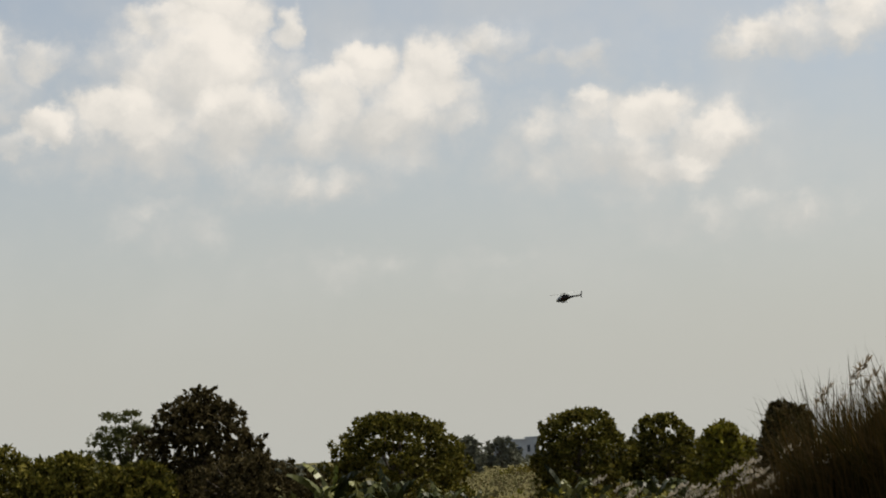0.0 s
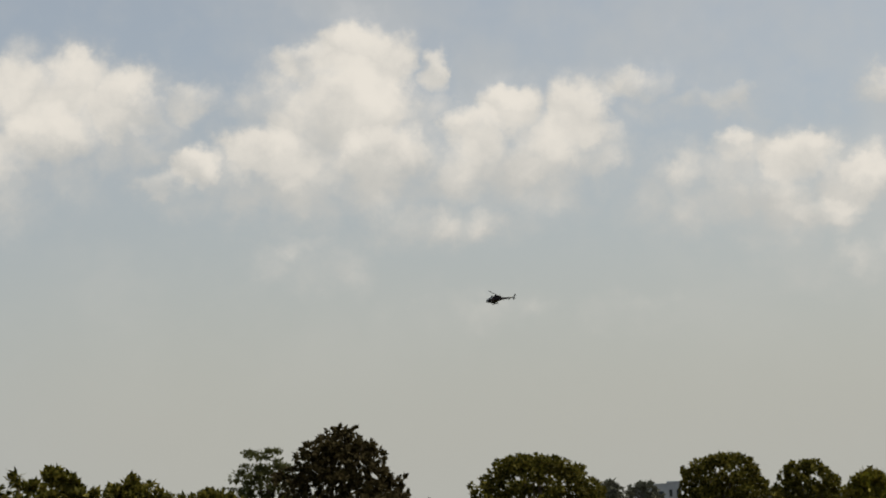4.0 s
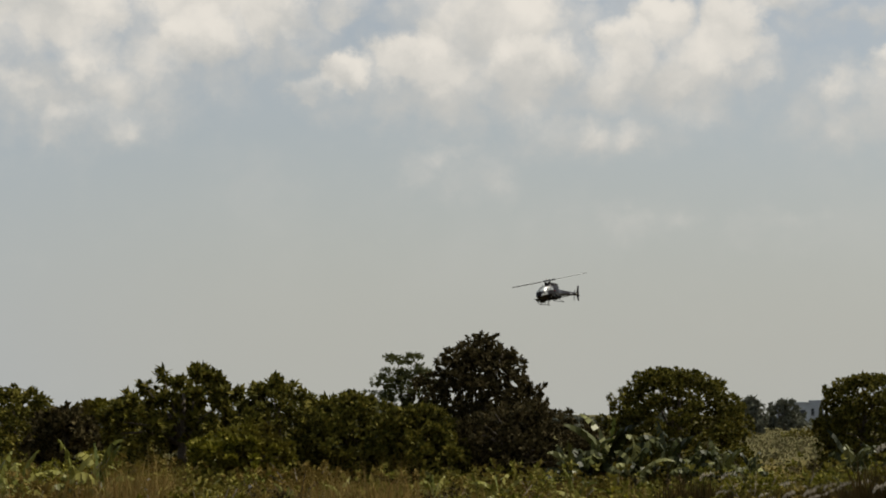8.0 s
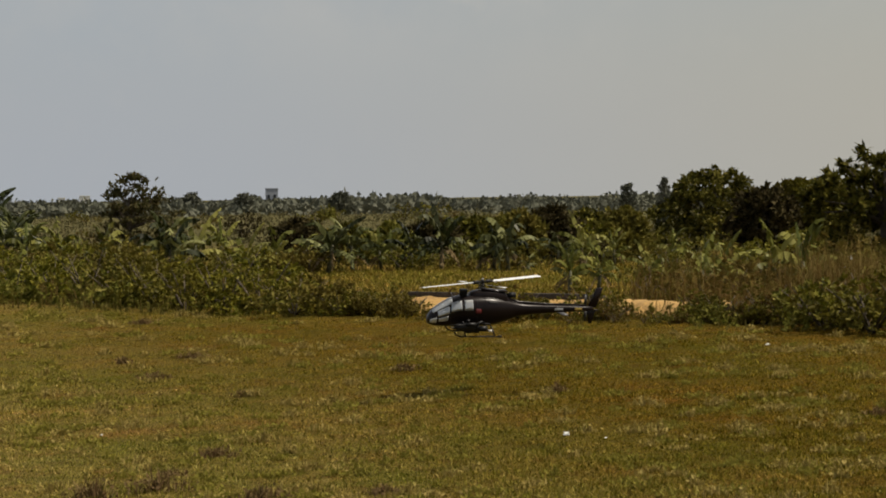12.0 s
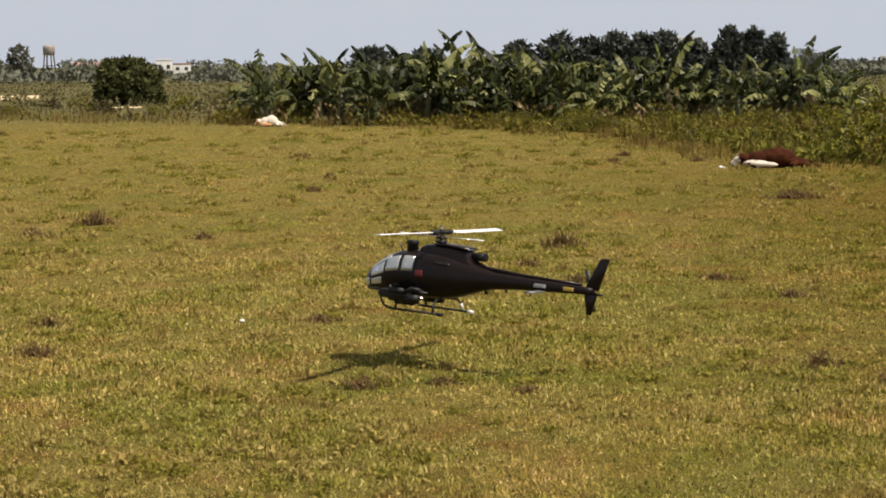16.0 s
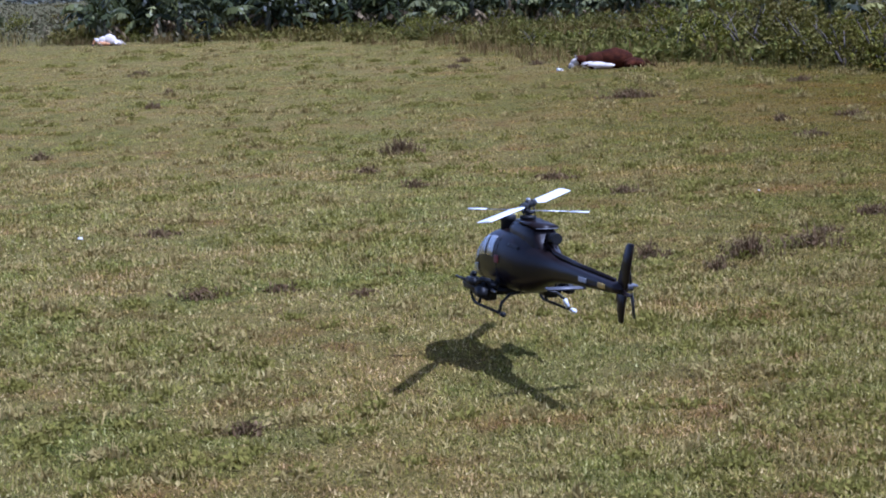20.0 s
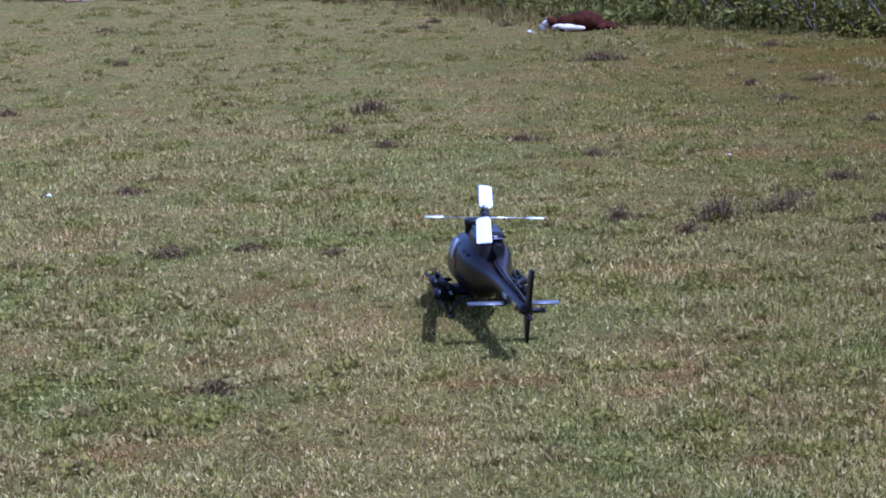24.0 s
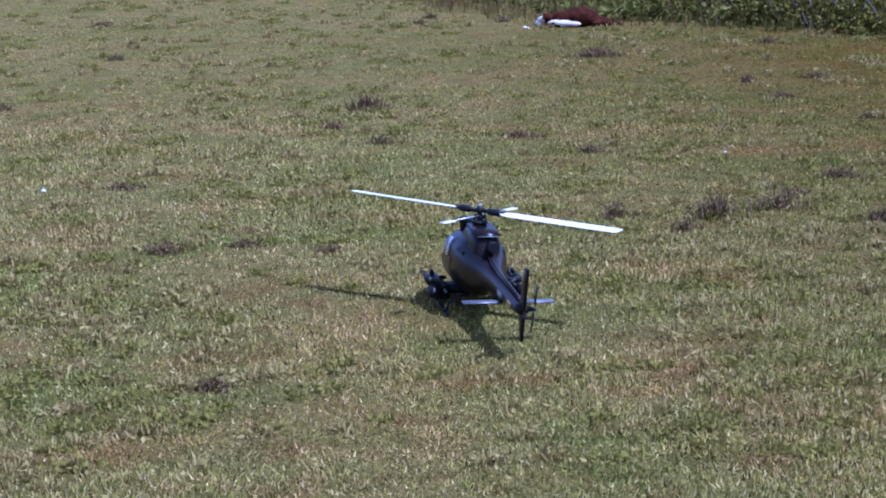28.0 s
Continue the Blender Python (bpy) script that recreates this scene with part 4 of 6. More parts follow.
# ---------------------------------------------------------------- trees
def tree(name, az, d, half_deg, top_el, material, label, category="tree", leaf=0.105, n=14000, shape="round", seed=0, uneven=0.22):
    """A trunk with limbs and a crown of leaf bunches at the twigs' ends, between the ground and the given height."""
    r = np.random.default_rng(100 + seed)
    w = d * math.tan(radians(half_deg))
    h = 1.6 + d * math.tan(radians(top_el))
    foot = at(az, d)
    ob = thing(name, Matrix.Translation(foot) @ pose(0, 0, 0, 0, 0, -az), label, category, "trees beyond the field")
    lean = r.uniform(-0.1, 0.1)
    part("trunk", tubes((((0, 0, -0.1), (lean * 0.3, 0, h * 0.2), (lean, 0, h * 0.45), (lean * 1.2, 0, h * 0.72)), [0.13, 0.11, 0.08, 0.04])), M_BARK, ob)
    spec, core, each, spread, rise, slim = [], [], 11, 0.75, 0.1, 0.26
    if shape == "round":
        # a dome of many small lumps that reaches almost to the ground
        core = [(0, 0, h * 0.40, w * 0.74, w * 0.62, h * 0.38)]
        lumps = 84
        for k in range(lumps):
            a = k * 2.4 + r.uniform(-0.3, 0.3)
            z = 0.06 + 0.86 * (k + 0.5) / lumps
            q = math.sqrt(max(0.0, 1 - (max(0.0, z - 0.22) / 0.75) ** 2)) * r.uniform(0.76, 0.93)
            q *= 1 + uneven * (math.sin(2 * a + seed) * math.sin(5 * z + seed * 1.7) + 0.8 * r.uniform(-1, 1))
            s = r.uniform(0.09, 0.18)
            spec.append((w * q * math.cos(a), w * 0.85 * q * math.sin(a), h * z, w * s, w * s, w * s * 0.55))
        spec += [(w * x, w * y, h * 0.94 - w * 0.05, w * 0.2, w * 0.2, w * 0.09) for x, y in ((-0.2, 0), (0.18, 0.05), (0, -0.16), (0.02, 0.1))]
        # single shoots that stand out of the crown
        for k in range(int(70 * uneven)):
            a, q = r.uniform(0, 2 * math.pi), r.random()
            spec.append((w * q * math.cos(a), w * 0.7 * q * math.sin(a), h * (0.92 + 0.3 * uneven * r.random() - 0.5 * q ** 3), w * 0.05, w * 0.05, w * 0.09))
    elif shape == "peak":
        # tiers of boughs that narrow to a small knob
        core = [(0, 0, h * 0.25, w * 0.8, w * 0.6, h * 0.25), (0.05 * w, 0, h * 0.52, w * 0.45, w * 0.4, h * 0.24), (0.05 * w, 0, h * 0.72, w * 0.26, w * 0.25, h * 0.14)]
        spec += [(0.06 * w, 0, h * 0.955, w * 0.17, w * 0.17, h * 0.03), (0.02 * w, 0, h * 0.90, w * 0.26, w * 0.24, h * 0.035), (-0.22 * w, 0, h * 0.82, w * 0.22, w * 0.22, h * 0.04), (0.34 * w, 0, h * 0.83, w * 0.24, w * 0.22, h * 0.04)]
        for k in range(54):
            a, z = k * 2.4, 0.12 + 0.76 * (k + r.uniform(0, 1)) / 54
            q = min(1.0, (1.0 - z) / 0.5) ** 0.6 * r.uniform(0.62, 0.88)
            s = r.uniform(0.13, 0.24)
            spec.append((0.06 * w + w * q * math.cos(a), w * 0.7 * q * math.sin(a), h * z, w * s, w * s, h * s * 0.24))
        spread, rise = 0.65, 0.0
    elif shape == "spiky":
        # stiff shoots with a star of leaves at each end
        core = [(0, 0, h * 0.26, w * 0.85, w * 0.6, h * 0.25), (0, 0, h * 0.42, w * 0.42, w * 0.4, h * 0.2)]
        for k in range(85):
            a, q = r.uniform(0, 2 * math.pi), math.sqrt(r.random())
            top = h * (0.95 - 0.40 * q ** 2) * r.uniform(0.72, 1.05)
            spec.append((w * 1.05 * q * math.cos(a), w * 0.7 * q * math.sin(a), min(top, h) - 0.04 * h, w * 0.04, w * 0.04, h * 0.03))
        each, spread, rise, slim = 15, 0.7, 0.8, 0.24
    elif shape == "tiers":
        # level boughs one over another on a thin stem, with the sky between them
        for k in range(11):
            z = 0.36 + 0.62 * k / 10
            for b in range(6 if k < 8 else 3):
                q, a = w * (1.05 - 0.9 * (z - 0.36) / 0.64) * r.uniform(0.25, 1.0), r.uniform(0, 2 * math.pi)
                spec.append((0.12 * w * z + q * math.cos(a), q * 0.7 * math.sin(a), h * z + 0.05 * q, w * r.uniform(0.12, 0.22), w * 0.16, h * 0.008))
        core = [(0.02 * w, 0, h * 0.2, w * 0.7, w * 0.5, h * 0.14)]
        each, spread, rise, slim = 6, 0.9, 0.1, 0.24
    else:
        # airy: flat feathery sprays in loose storeys
        for k in range(120):
            a, z = r.uniform(0, 2 * math.pi), r.uniform(0.22, 0.985)
            q = math.sqrt(r.random()) * (1.0 - 0.62 * max(0.0, z - 0.6) / 0.4)
            spec.append((w * q * math.cos(a), w * q * 0.6 * math.sin(a), h * z, w * r.uniform(0.12, 0.26), w * 0.2, h * r.uniform(0.006, 0.014)))
        each, spread, rise, slim = 6, 1.0, 0.1, 0.2
    limbs = spec[::max(1, len(spec) // 12)] if shape not in ("airy", "tiers") else spec[::4]
    for s in limbs:
        part("limb", tubes((((lean * 0.7, 0, h * 0.3), (s[0] * 0.45, s[1] * 0.45, h * 0.25 + s[2] * 0.42), (s[0], s[1], s[2])), [0.05, 0.03, 0.007]), sides=5), M_BARK, ob)
    v, f = np.zeros((0, 3)), np.zeros((0, 4), int)
    inner = int(n * 0.3) if core else 0
    for places, count in ((core, inner), (spec, n - inner)):
        if count:
            p, u = lobes(r, places, count // each, 1.0 if shape in ("airy", "tiers") else 0.35)
            keep = p[:, 2] > 0.06
            v2, f2 = rosettes(r, p[keep], u[keep], each, leaf * 1.25, leaf * 1.25 * slim, spread, rise)
            v, f = np.concatenate([v, v2]), np.concatenate([f, f2 + len(v)])
    part("crown", mesh_of("crown", v, f, material), material, ob)
    return ob


MANGO = "round mango tree with dense dark green crown in rough ground"
tree("mango_tree", 55.7, 44, 2.55, 1.5, M_MANGO, MANGO, seed=1, n=38000, leaf=0.08, uneven=0.1)
tree("mango_tree", 61.6, 46, 1.75, 1.38, M_MANGO, MANGO, seed=2, n=28000, leaf=0.08, uneven=0.1)
tree("mango_tree", 64.1, 47, 1.35, 1.08, M_MANGO, "small round mango tree with dense dark crown", seed=3, n=20000, leaf=0.08, uneven=0.1)
tree("broadleaf_tree", 49.5, 42, 2.45, 2.6, M_DARKLEAF, "tall dark broad-leaved tree with pointed top", shape="peak", seed=4, n=27000, leaf=0.095)
tree("broadleaf_tree", 50.9, 38.5, 2.5, 0.3, M_DARKLEAF, "low spreading dark-leaved tree beside the tall one", seed=5, n=20000, leaf=0.085)
tree("acacia_tree", 47.2, 45, 1.35, 1.95, M_FEATHER, "thin feathery tree with sparse pale green foliage", shape="airy", seed=6, n=11000, leaf=0.075)
tree("papaya_tree", 40.2, 41, 2.3, 1.7, M_MANGO, "spreading green tree with upright leafy shoots", shape="spiky", seed=7, n=10500, leaf=0.14)
tree("broadleaf_tree", 43.1, 43, 1.9, 1.05, M_MANGO, "bushy green tree with upright shoots", shape="round", seed=8, n=12000, leaf=0.11)
tree("broadleaf_tree", 45.5, 40, 2.1, 0.62, M_MANGO, "low dark green tree in the thicket", seed=9, n=20000)
tree("mango_tree", 34.95, 52, 1.9, 0.7, M_MANGO, "low round mango tree with dark crown", seed=10, n=14000)
tree("broadleaf_tree", 37.7, 46, 1.5, 0.4, M_SHRUB, "bushy light green tree in the thicket", seed=11, n=12000)
tree("broadleaf_tree", 42.0, 38, 1.7, -0.2, M_SHRUB, "low leafy green tree in the thicket", seed=12, n=13000, shape="spiky")
tree("broadleaf_tree", 47.5, 38, 1.7, 0.25, M_MANGO, "low dark leafy tree in the thicket", seed=13, n=15000)
tree("broadleaf_tree", 66.0, 44, 1.0, 0.62, M_SHRUB, "bushy olive green tree behind the reeds", seed=14, n=9000)
tree("broadleaf_tree", 68.0, 30, 1.15, 1.1, M_DARKLEAF, "dark leafy tree behind the tall reeds", seed=15, n=11000)
tree("broadleaf_tree", 71.5, 36, 1.6, 0.8, M_DARKLEAF, "dark leafy tree behind the tall reeds", seed=16, n=11000)
tree("acacia_tree", 16.6, 55, 1.75, 0.8, M_BROWNLEAF, "sparse brownish tree with level boughs in rough grassland", shape="tiers", seed=17, n=5000, leaf=0.10)
tree("broadleaf_tree", 33.5, 90, 0.22, 0.5, M_FARTREE, "small dark tree on the far grassland", seed=18, n=2400, leaf=0.13)
tree("broadleaf_tree", 32.35, 95, 0.28, 0.36, M_FARTREE, "small dark tree on the far grassland", seed=19, n=2400, leaf=0.13)
tree("round_bush", -8.85, 76, 1.2, 0.2, M_FARBUSH, "large rounded green bush on open grassland", "bush", seed=20, n=7000, leaf=0.2, uneven=0.12)
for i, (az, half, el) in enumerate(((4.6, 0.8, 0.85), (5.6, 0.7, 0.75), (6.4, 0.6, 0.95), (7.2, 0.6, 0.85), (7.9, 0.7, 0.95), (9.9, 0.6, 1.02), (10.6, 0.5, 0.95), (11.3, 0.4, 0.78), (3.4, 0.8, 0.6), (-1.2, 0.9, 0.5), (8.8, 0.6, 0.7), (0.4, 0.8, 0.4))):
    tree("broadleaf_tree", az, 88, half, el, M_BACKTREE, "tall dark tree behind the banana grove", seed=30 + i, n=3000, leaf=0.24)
# dark bushy growth behind the row of low banana plants
for i, (az, half, el) in enumerate(((21.9, 0.7, -0.75), (23.4, 0.6, -0.95), (24.9, 0.6, -0.95), (26.2, 0.7, -0.8), (27.6, 0.7, -0.75), (28.8, 0.7, -0.62), (29.9, 0.8, -0.5), (31.1, 0.7, -0.6), (32.2, 0.7, -0.55), (36.6, 0.9, 0.1), (38.6, 0.8, 0.3))):
    tree("bush", az, 45 + 1.5 * math.sin(i * 2.1), half * 1.35, el, (M_DARKLEAF, M_MANGO, M_UNDER)[i % 3], "dense green bush behind the banana plants", "bush", seed=80 + i, n=6500, leaf=0.12, uneven=0.4)


# ---------------------------------------------------------------- banana plants
def banana_leaf(r, length, width, rise, droop, torn=0.25):
    """An arching leaf with a folded, torn blade on both sides of its rib."""
    n = 11
    rib, ang, p = [], rise, Vector((0, 0, 0))
    for i in range(n + 1):
        rib.append(p.copy())
        p = p + Vector((math.cos(ang), 0, math.sin(ang))) * (length / n)
        ang -= droop / n * (0.5 + 1.1 * i / n)
    v, f = [], []
    for i in range(n):
        s0, s1 = i / n, (i + 1) / n
        for side in (1, -1):
            w0 = width * math.sin(math.pi * (0.10 + 0.88 * s0)) ** 0.6 if s0 > 0.1 else width * 0.12
            w1 = width * math.sin(math.pi * (0.10 + 0.88 * s1)) ** 0.6
            drop = r.uniform(0.25, 0.8) if r.random() > torn else r.uniform(0.9, 1.6)
            gap = r.uniform(0.0, 0.25) * (rib[i + 1] - rib[i])
            k = len(v)
            v += [rib[i], rib[i + 1],
                  rib[i + 1] + Vector((0.03, side * w1 * math.cos(drop), -w1 * math.sin(drop))) - gap,
                  rib[i] + Vector((0.03, side * w0 * math.cos(drop), -w0 * math.sin(drop)))]
            f.append((k, k + 1, k + 2, k + 3) if side < 0 else (k + 3, k + 2, k + 1, k))
    return np.array([tuple(q) for q in v]), np.array(f)


def banana_plant(r, stem, leaf, count, spear=True, material=None):
    ob = new("banana_plant")
    material = material or M_BANANA
    ob.empty_display_size = 0.3
    b = r.uniform(-0.08, 0.08)
    part("stem", tubes((((0, 0, -0.05), (b * 0.4, 0, stem * 0.5), (b, 0, stem)), [0.10, 0.085, 0.05]), sides=8), M_STEM, ob)
    for i in range(count):
        low = i / count
        v, f = banana_leaf(r, leaf * r.uniform(0.75, 1.15), leaf * r.uniform(0.135, 0.18), radians(78 - 46 * low + r.uniform(-16, 12)), radians(92 + 55 * low + r.uniform(-50, 40)), 0.52)
        o = part("leaf", mesh_of("leaf", v, f, material), material, ob)
        o.matrix_local = pose(b, 0, stem * (1.0 - 0.45 * low), 0, 0, i * 137.5 + r.uniform(-25, 25))
    for i in range(3):
        v, f = banana_leaf(r, leaf * 0.75, leaf * 0.09, radians(-15), radians(75), 0.9)
        o = part("dead_leaf", mesh_of("dead_leaf", v, f, M_DRYLEAF), M_DRYLEAF, ob, "hanging withered brown leaf")
        o.matrix_local = pose(b, 0, stem * r.uniform(0.6, 0.85), 0, 0, r.uniform(0, 360))
    if spear:
        v, f = banana_leaf(r, leaf * 0.72, leaf * 0.10, radians(86), radians(14), 0.5)
        o = part("young_leaf", mesh_of("young_leaf", v, f, M_YOUNGLEAF), M_YOUNGLEAF, ob, "upright half-furled yellow-green young leaf")
        o.matrix_local = pose(b, 0, stem * 0.97, 0, 0, r.uniform(0, 360))
    return ob


def build_bananas():
    r = np.random.default_rng(77)
    kinds = [banana_plant(r, 0.9, 1.45, 11), banana_plant(r, 0.95, 1.45, 12, False), banana_plant(r, 0.5, 1.3, 9, False), banana_plant(r, 0.95, 1.45, 12), banana_plant(r, 0.8, 1.6, 12, False),
             banana_plant(r, 0.8, 1.3, 8, True, M_PALEBANANA), banana_plant(r, 0.85, 1.45, 9, False, M_PALEBANANA)]
    for k in kinds:
        tagged(k, "banana plant with torn arching green leaves" if k not in kinds[5:] else "small banana plant with drooping leaves, sun gloss painted pale", "banana plant", "banana plants")
    first = [True] * len(kinds)

    def put(k, x, y, s):
        m = Matrix.Translation((x, y, float(ground_z(x, y)))) @ pose(0, 0, 0, r.normal(0, 4), r.normal(0, 4), r.uniform(0, 360)) @ Matrix.Diagonal((s, s, s * r.uniform(0.88, 1.14), 1))
        if first[k]:
            kinds[k].matrix_world, first[k] = m, False
        else:
            copy_thing(kinds[k], m)

    # the grove: four uneven rows
    for row in range(4):
        az = -4.6 + row * 0.2
        while az < 13.6:
            d = 50 + row * 2.0 + r.uniform(-1.6, 1.6) - 0.12 * max(0, az)
            put(int(r.choice([0, 1, 2, 3, 4], p=[0.06, 0.4, 0.1, 0.06, 0.38])), *at(az, d)[:2], r.uniform(0.84, 1.1) * (0.82 if az > 8 else 1.0) * (0.85 if az < -3 else 1.0))
            if row < 2 and r.random() < 0.15:
                put(2, *at(az + r.uniform(-0.3, 0.3), d - 1.2)[:2], r.uniform(0.4, 0.65))
            az += r.uniform(0.5, 1.2) if row < 2 else r.uniform(0.3, 0.8)
    for az, s in ((0.5, 1.12), (2.95, 1.1), (1.4, 0.95), (3.5, 0.95), (-2.9, 0.84), (-4.8, 0.9), (5.2, 0.88), (6.6, 0.86), (8.9, 0.84)):
        put(0 if az > 2 else 3, *at(az, 51)[:2], s)
    # a lower row behind the clearing
    az = 17.6
    while az < 34:
        put(int(r.choice([1, 2, 4, 5, 6], p=[0.3, 0.2, 0.26, 0.12, 0.12])), *at(az, 40 + r.uniform(-2.5, 2.5))[:2], r.uniform(0.5, 0.82))
        az += r.uniform(0.4, 1.2)
    for az, d in ((24.9, 43), (31.0, 39), (15.1, 46), (27.2, 41)):
        put(5, *at(az, d)[:2], 0.74 if az == 24.9 else 0.55)
    scattered = [(30.5, 29, 0.52, 5), (34.7, 29, 0.52, 6), (35.3, 30, 0.5, 6), (37.8, 28.5, 0.66, 5), (37.0, 31, 0.56, 6), (40.9, 28, 0.36, 6), (31.4, 30, 0.42, 6),
                 (43.4, 28, 0.36, 5), (45.2, 28, 0.36, 6), (48.1, 27, 0.43, 5), (50.2, 27, 0.52, 5), (33.0, 32, 0.42, 6), (21.3, 39, 0.6, 6), (52.6, 28, 0.4, 6),
                 (17.9, 38, 0.6, 4), (13.5, 44, 0.75, 5), (14.6, 45, 0.7, 6), (15.9, 43, 0.66, 5), (20.4, 38, 0.62, 6)]
    before_mangoes = [(52.3, 34, 0.6, 1), (53.1, 36, 0.74, 0), (53.9, 36, 0.76, 3), (54.5, 35, 0.7, 4), (55.5, 36, 0.68, 1), (56.3, 35, 0.62, 4), (57.2, 35, 0.56, 1), (58.0, 36, 0.5, 4),
                      (61.0, 35, 0.56, 1), (62.0, 36, 0.62, 4), (62.9, 36, 0.62, 4), (63.8, 36, 0.64, 1), (64.8, 36, 0.6, 4)]
    for az, d, s, k in scattered:
        put(k, *at(az, d)[:2], s * 1.32)
    for az, d, s, k in before_mangoes:
        put(k, *at(az, d)[:2], s)


build_bananas()


def palm():
    r = np.random.default_rng(88)
    ob = thing("palm_tree", Matrix.Translation(at(12.3, 62)), "small dark palm tree with drooping fronds beside the grove", "palm")
    part("trunk", tubes((((0, 0, -0.1), (0.05, 0, 0.9), (0.12, 0, 1.65)), [0.14, 0.12, 0.1])), M_BARK, ob)
    for i in range(34):
        p, ang, n, v, f = Vector((0, 0, 0)), radians(r.uniform(-10, 80)), 15, [], []
        for k in range(n):
            q = p + Vector((math.cos(ang), 0, math.sin(ang))) * 0.068
            w = 0.26 * math.sin(math.pi * (0.15 + 0.8 * k / n))
            for side in (1, -1):
                b, drop = len(v), r.uniform(0.08, 0.24)
                v += [tuple(p), tuple(p * 0.45 + q * 0.55), (q.x + 0.07, side * w, q.z - drop)]
                f.append((b, b + 1, b + 2) if side < 0 else (b + 2, b + 1, b))
            p, ang = q, ang - radians(r.uniform(5, 12))
        o = part("frond", mesh_of("frond", v, np.array(f), M_BACKTREE), M_BACKTREE, ob)
        o.matrix_local = pose(0.12, 0, 1.64, 0, 0, i * 137.5)


palm()


# ---------------------------------------------------------------- tall reeds with white plumes
def reed_clump(r, tall, wide, blades_n, plumes_n, blown=0.2):
    ob = new("reed_clump")
    ob.empty_display_size = 0.3
    a, d = r.uniform(0, 2 * np.pi, blades_n), wide * np.sqrt(r.random(blades_n))
    p = np.stack([d * np.cos(a), d * np.sin(a), 0 * a], 1)
    v, f = blades(r, p, tall * 0.8 * r.uniform(0.6, 1.1, blades_n), 0.012, 0.2, 0.8)
    part("foliage", mesh_of("foliage", v, f, M_REED), M_REED, ob)
    for k in range(plumes_n):
        a, d = r.uniform(0, 6.28), wide * math.sqrt(r.random())
        x, y, h = d * math.cos(a), d * math.sin(a), tall * r.uniform(0.66, 1.0)
        lx, ly = r.normal(0, 0.07) + 0.12, r.normal(0, 0.07)
        top = Vector((x + lx * h, y + ly * h, h))
        part("stalk", tubes((((x, y, 0), (x + lx * h * 0.35, y + ly * h * 0.35, h * 0.6), tuple(top)), [0.006, 0.005, 0.003]), sides=4), M_REED, ob)
        n = 46
        t = r.random(n)
        way = Vector((lx * 2.2, ly * 2.2, 1)).normalized()
        spine = np.array(top)[None] + t[:, None] * np.array(way * (0.38 - 0.7 * blown))[None] + np.array([blown, 0.02, -0.4 * blown])[None] * (t[:, None] ** 2)
        q = spine + r.normal(size=(n, 3)) * 0.012
        v, f = leaves(r, q, r.normal(size=(n, 3)) * 0.5 + np.array(way)[None], 0.08, 0.011)
        seed = M_PLUME if tall < 2 else M_TANPLUME
        part("plume", mesh_of("plume", v, f, seed), seed, ob, "silky white seed plume" if tall < 2 else "feathery tan seed plume")
    return ob


def build_reeds():
    r = np.random.default_rng(55)
    kinds = [reed_clump(r, 2.3, 0.6, 1700, 5, 0.1), reed_clump(r, 1.65, 0.6, 1100, 3), reed_clump(r, 1.25, 0.7, 900, 2)]
    labels = ["very tall brown-green reed clump with bending plumes", "tall wild reeds with white seed plumes", "wild reeds topped by many white plumes"]
    for k, label in zip(kinds, labels):
        tagged(k, label, "reeds", "reed clumps")
    first = [True] * 3

    def put(k, az, d, s):
        m = Matrix.Translation(at(az, d)) @ pose(0, 0, 0, 0, 0, r.uniform(-95, -55)) @ Matrix.Diagonal((s, s, s, 1))
        if first[k]:
            kinds[k].matrix_world, first[k] = m, False
        else:
            copy_thing(kinds[k], m)

    # the reeds stand higher and closer towards the sun's side
    ways, reach, tops = (56, 60, 64, 66, 68, 69.5, 71, 75), (27.5, 25.5, 23.5, 22.5, 21.5, 21, 20.5, 20.5), (0.92, 1.02, 1.3, 1.6, 1.85, 2.1, 2.45, 2.5)
    az = 56.2
    while az < 75:
        k = 2 if az < 62 else int(r.choice([1, 2], p=[0.55, 0.45])) if az < 66 else 1 if az < 69 else 0
        tall = (2.3, 1.65, 1.25)[k]
        put(k, az, float(np.interp(az, ways, reach)) + r.uniform(-0.8, 1.4), float(np.interp(az, ways, tops)) / tall * r.uniform(0.86, 1.12))
        if az > 58 and r.random() < 0.35:
            put(2, az + r.uniform(-0.3, 0.3), float(np.interp(az, ways, reach)) - 1.3, 0.66 * r.uniform(0.7, 1.2))
        az += r.uniform(0.26, 0.5)


build_reeds()


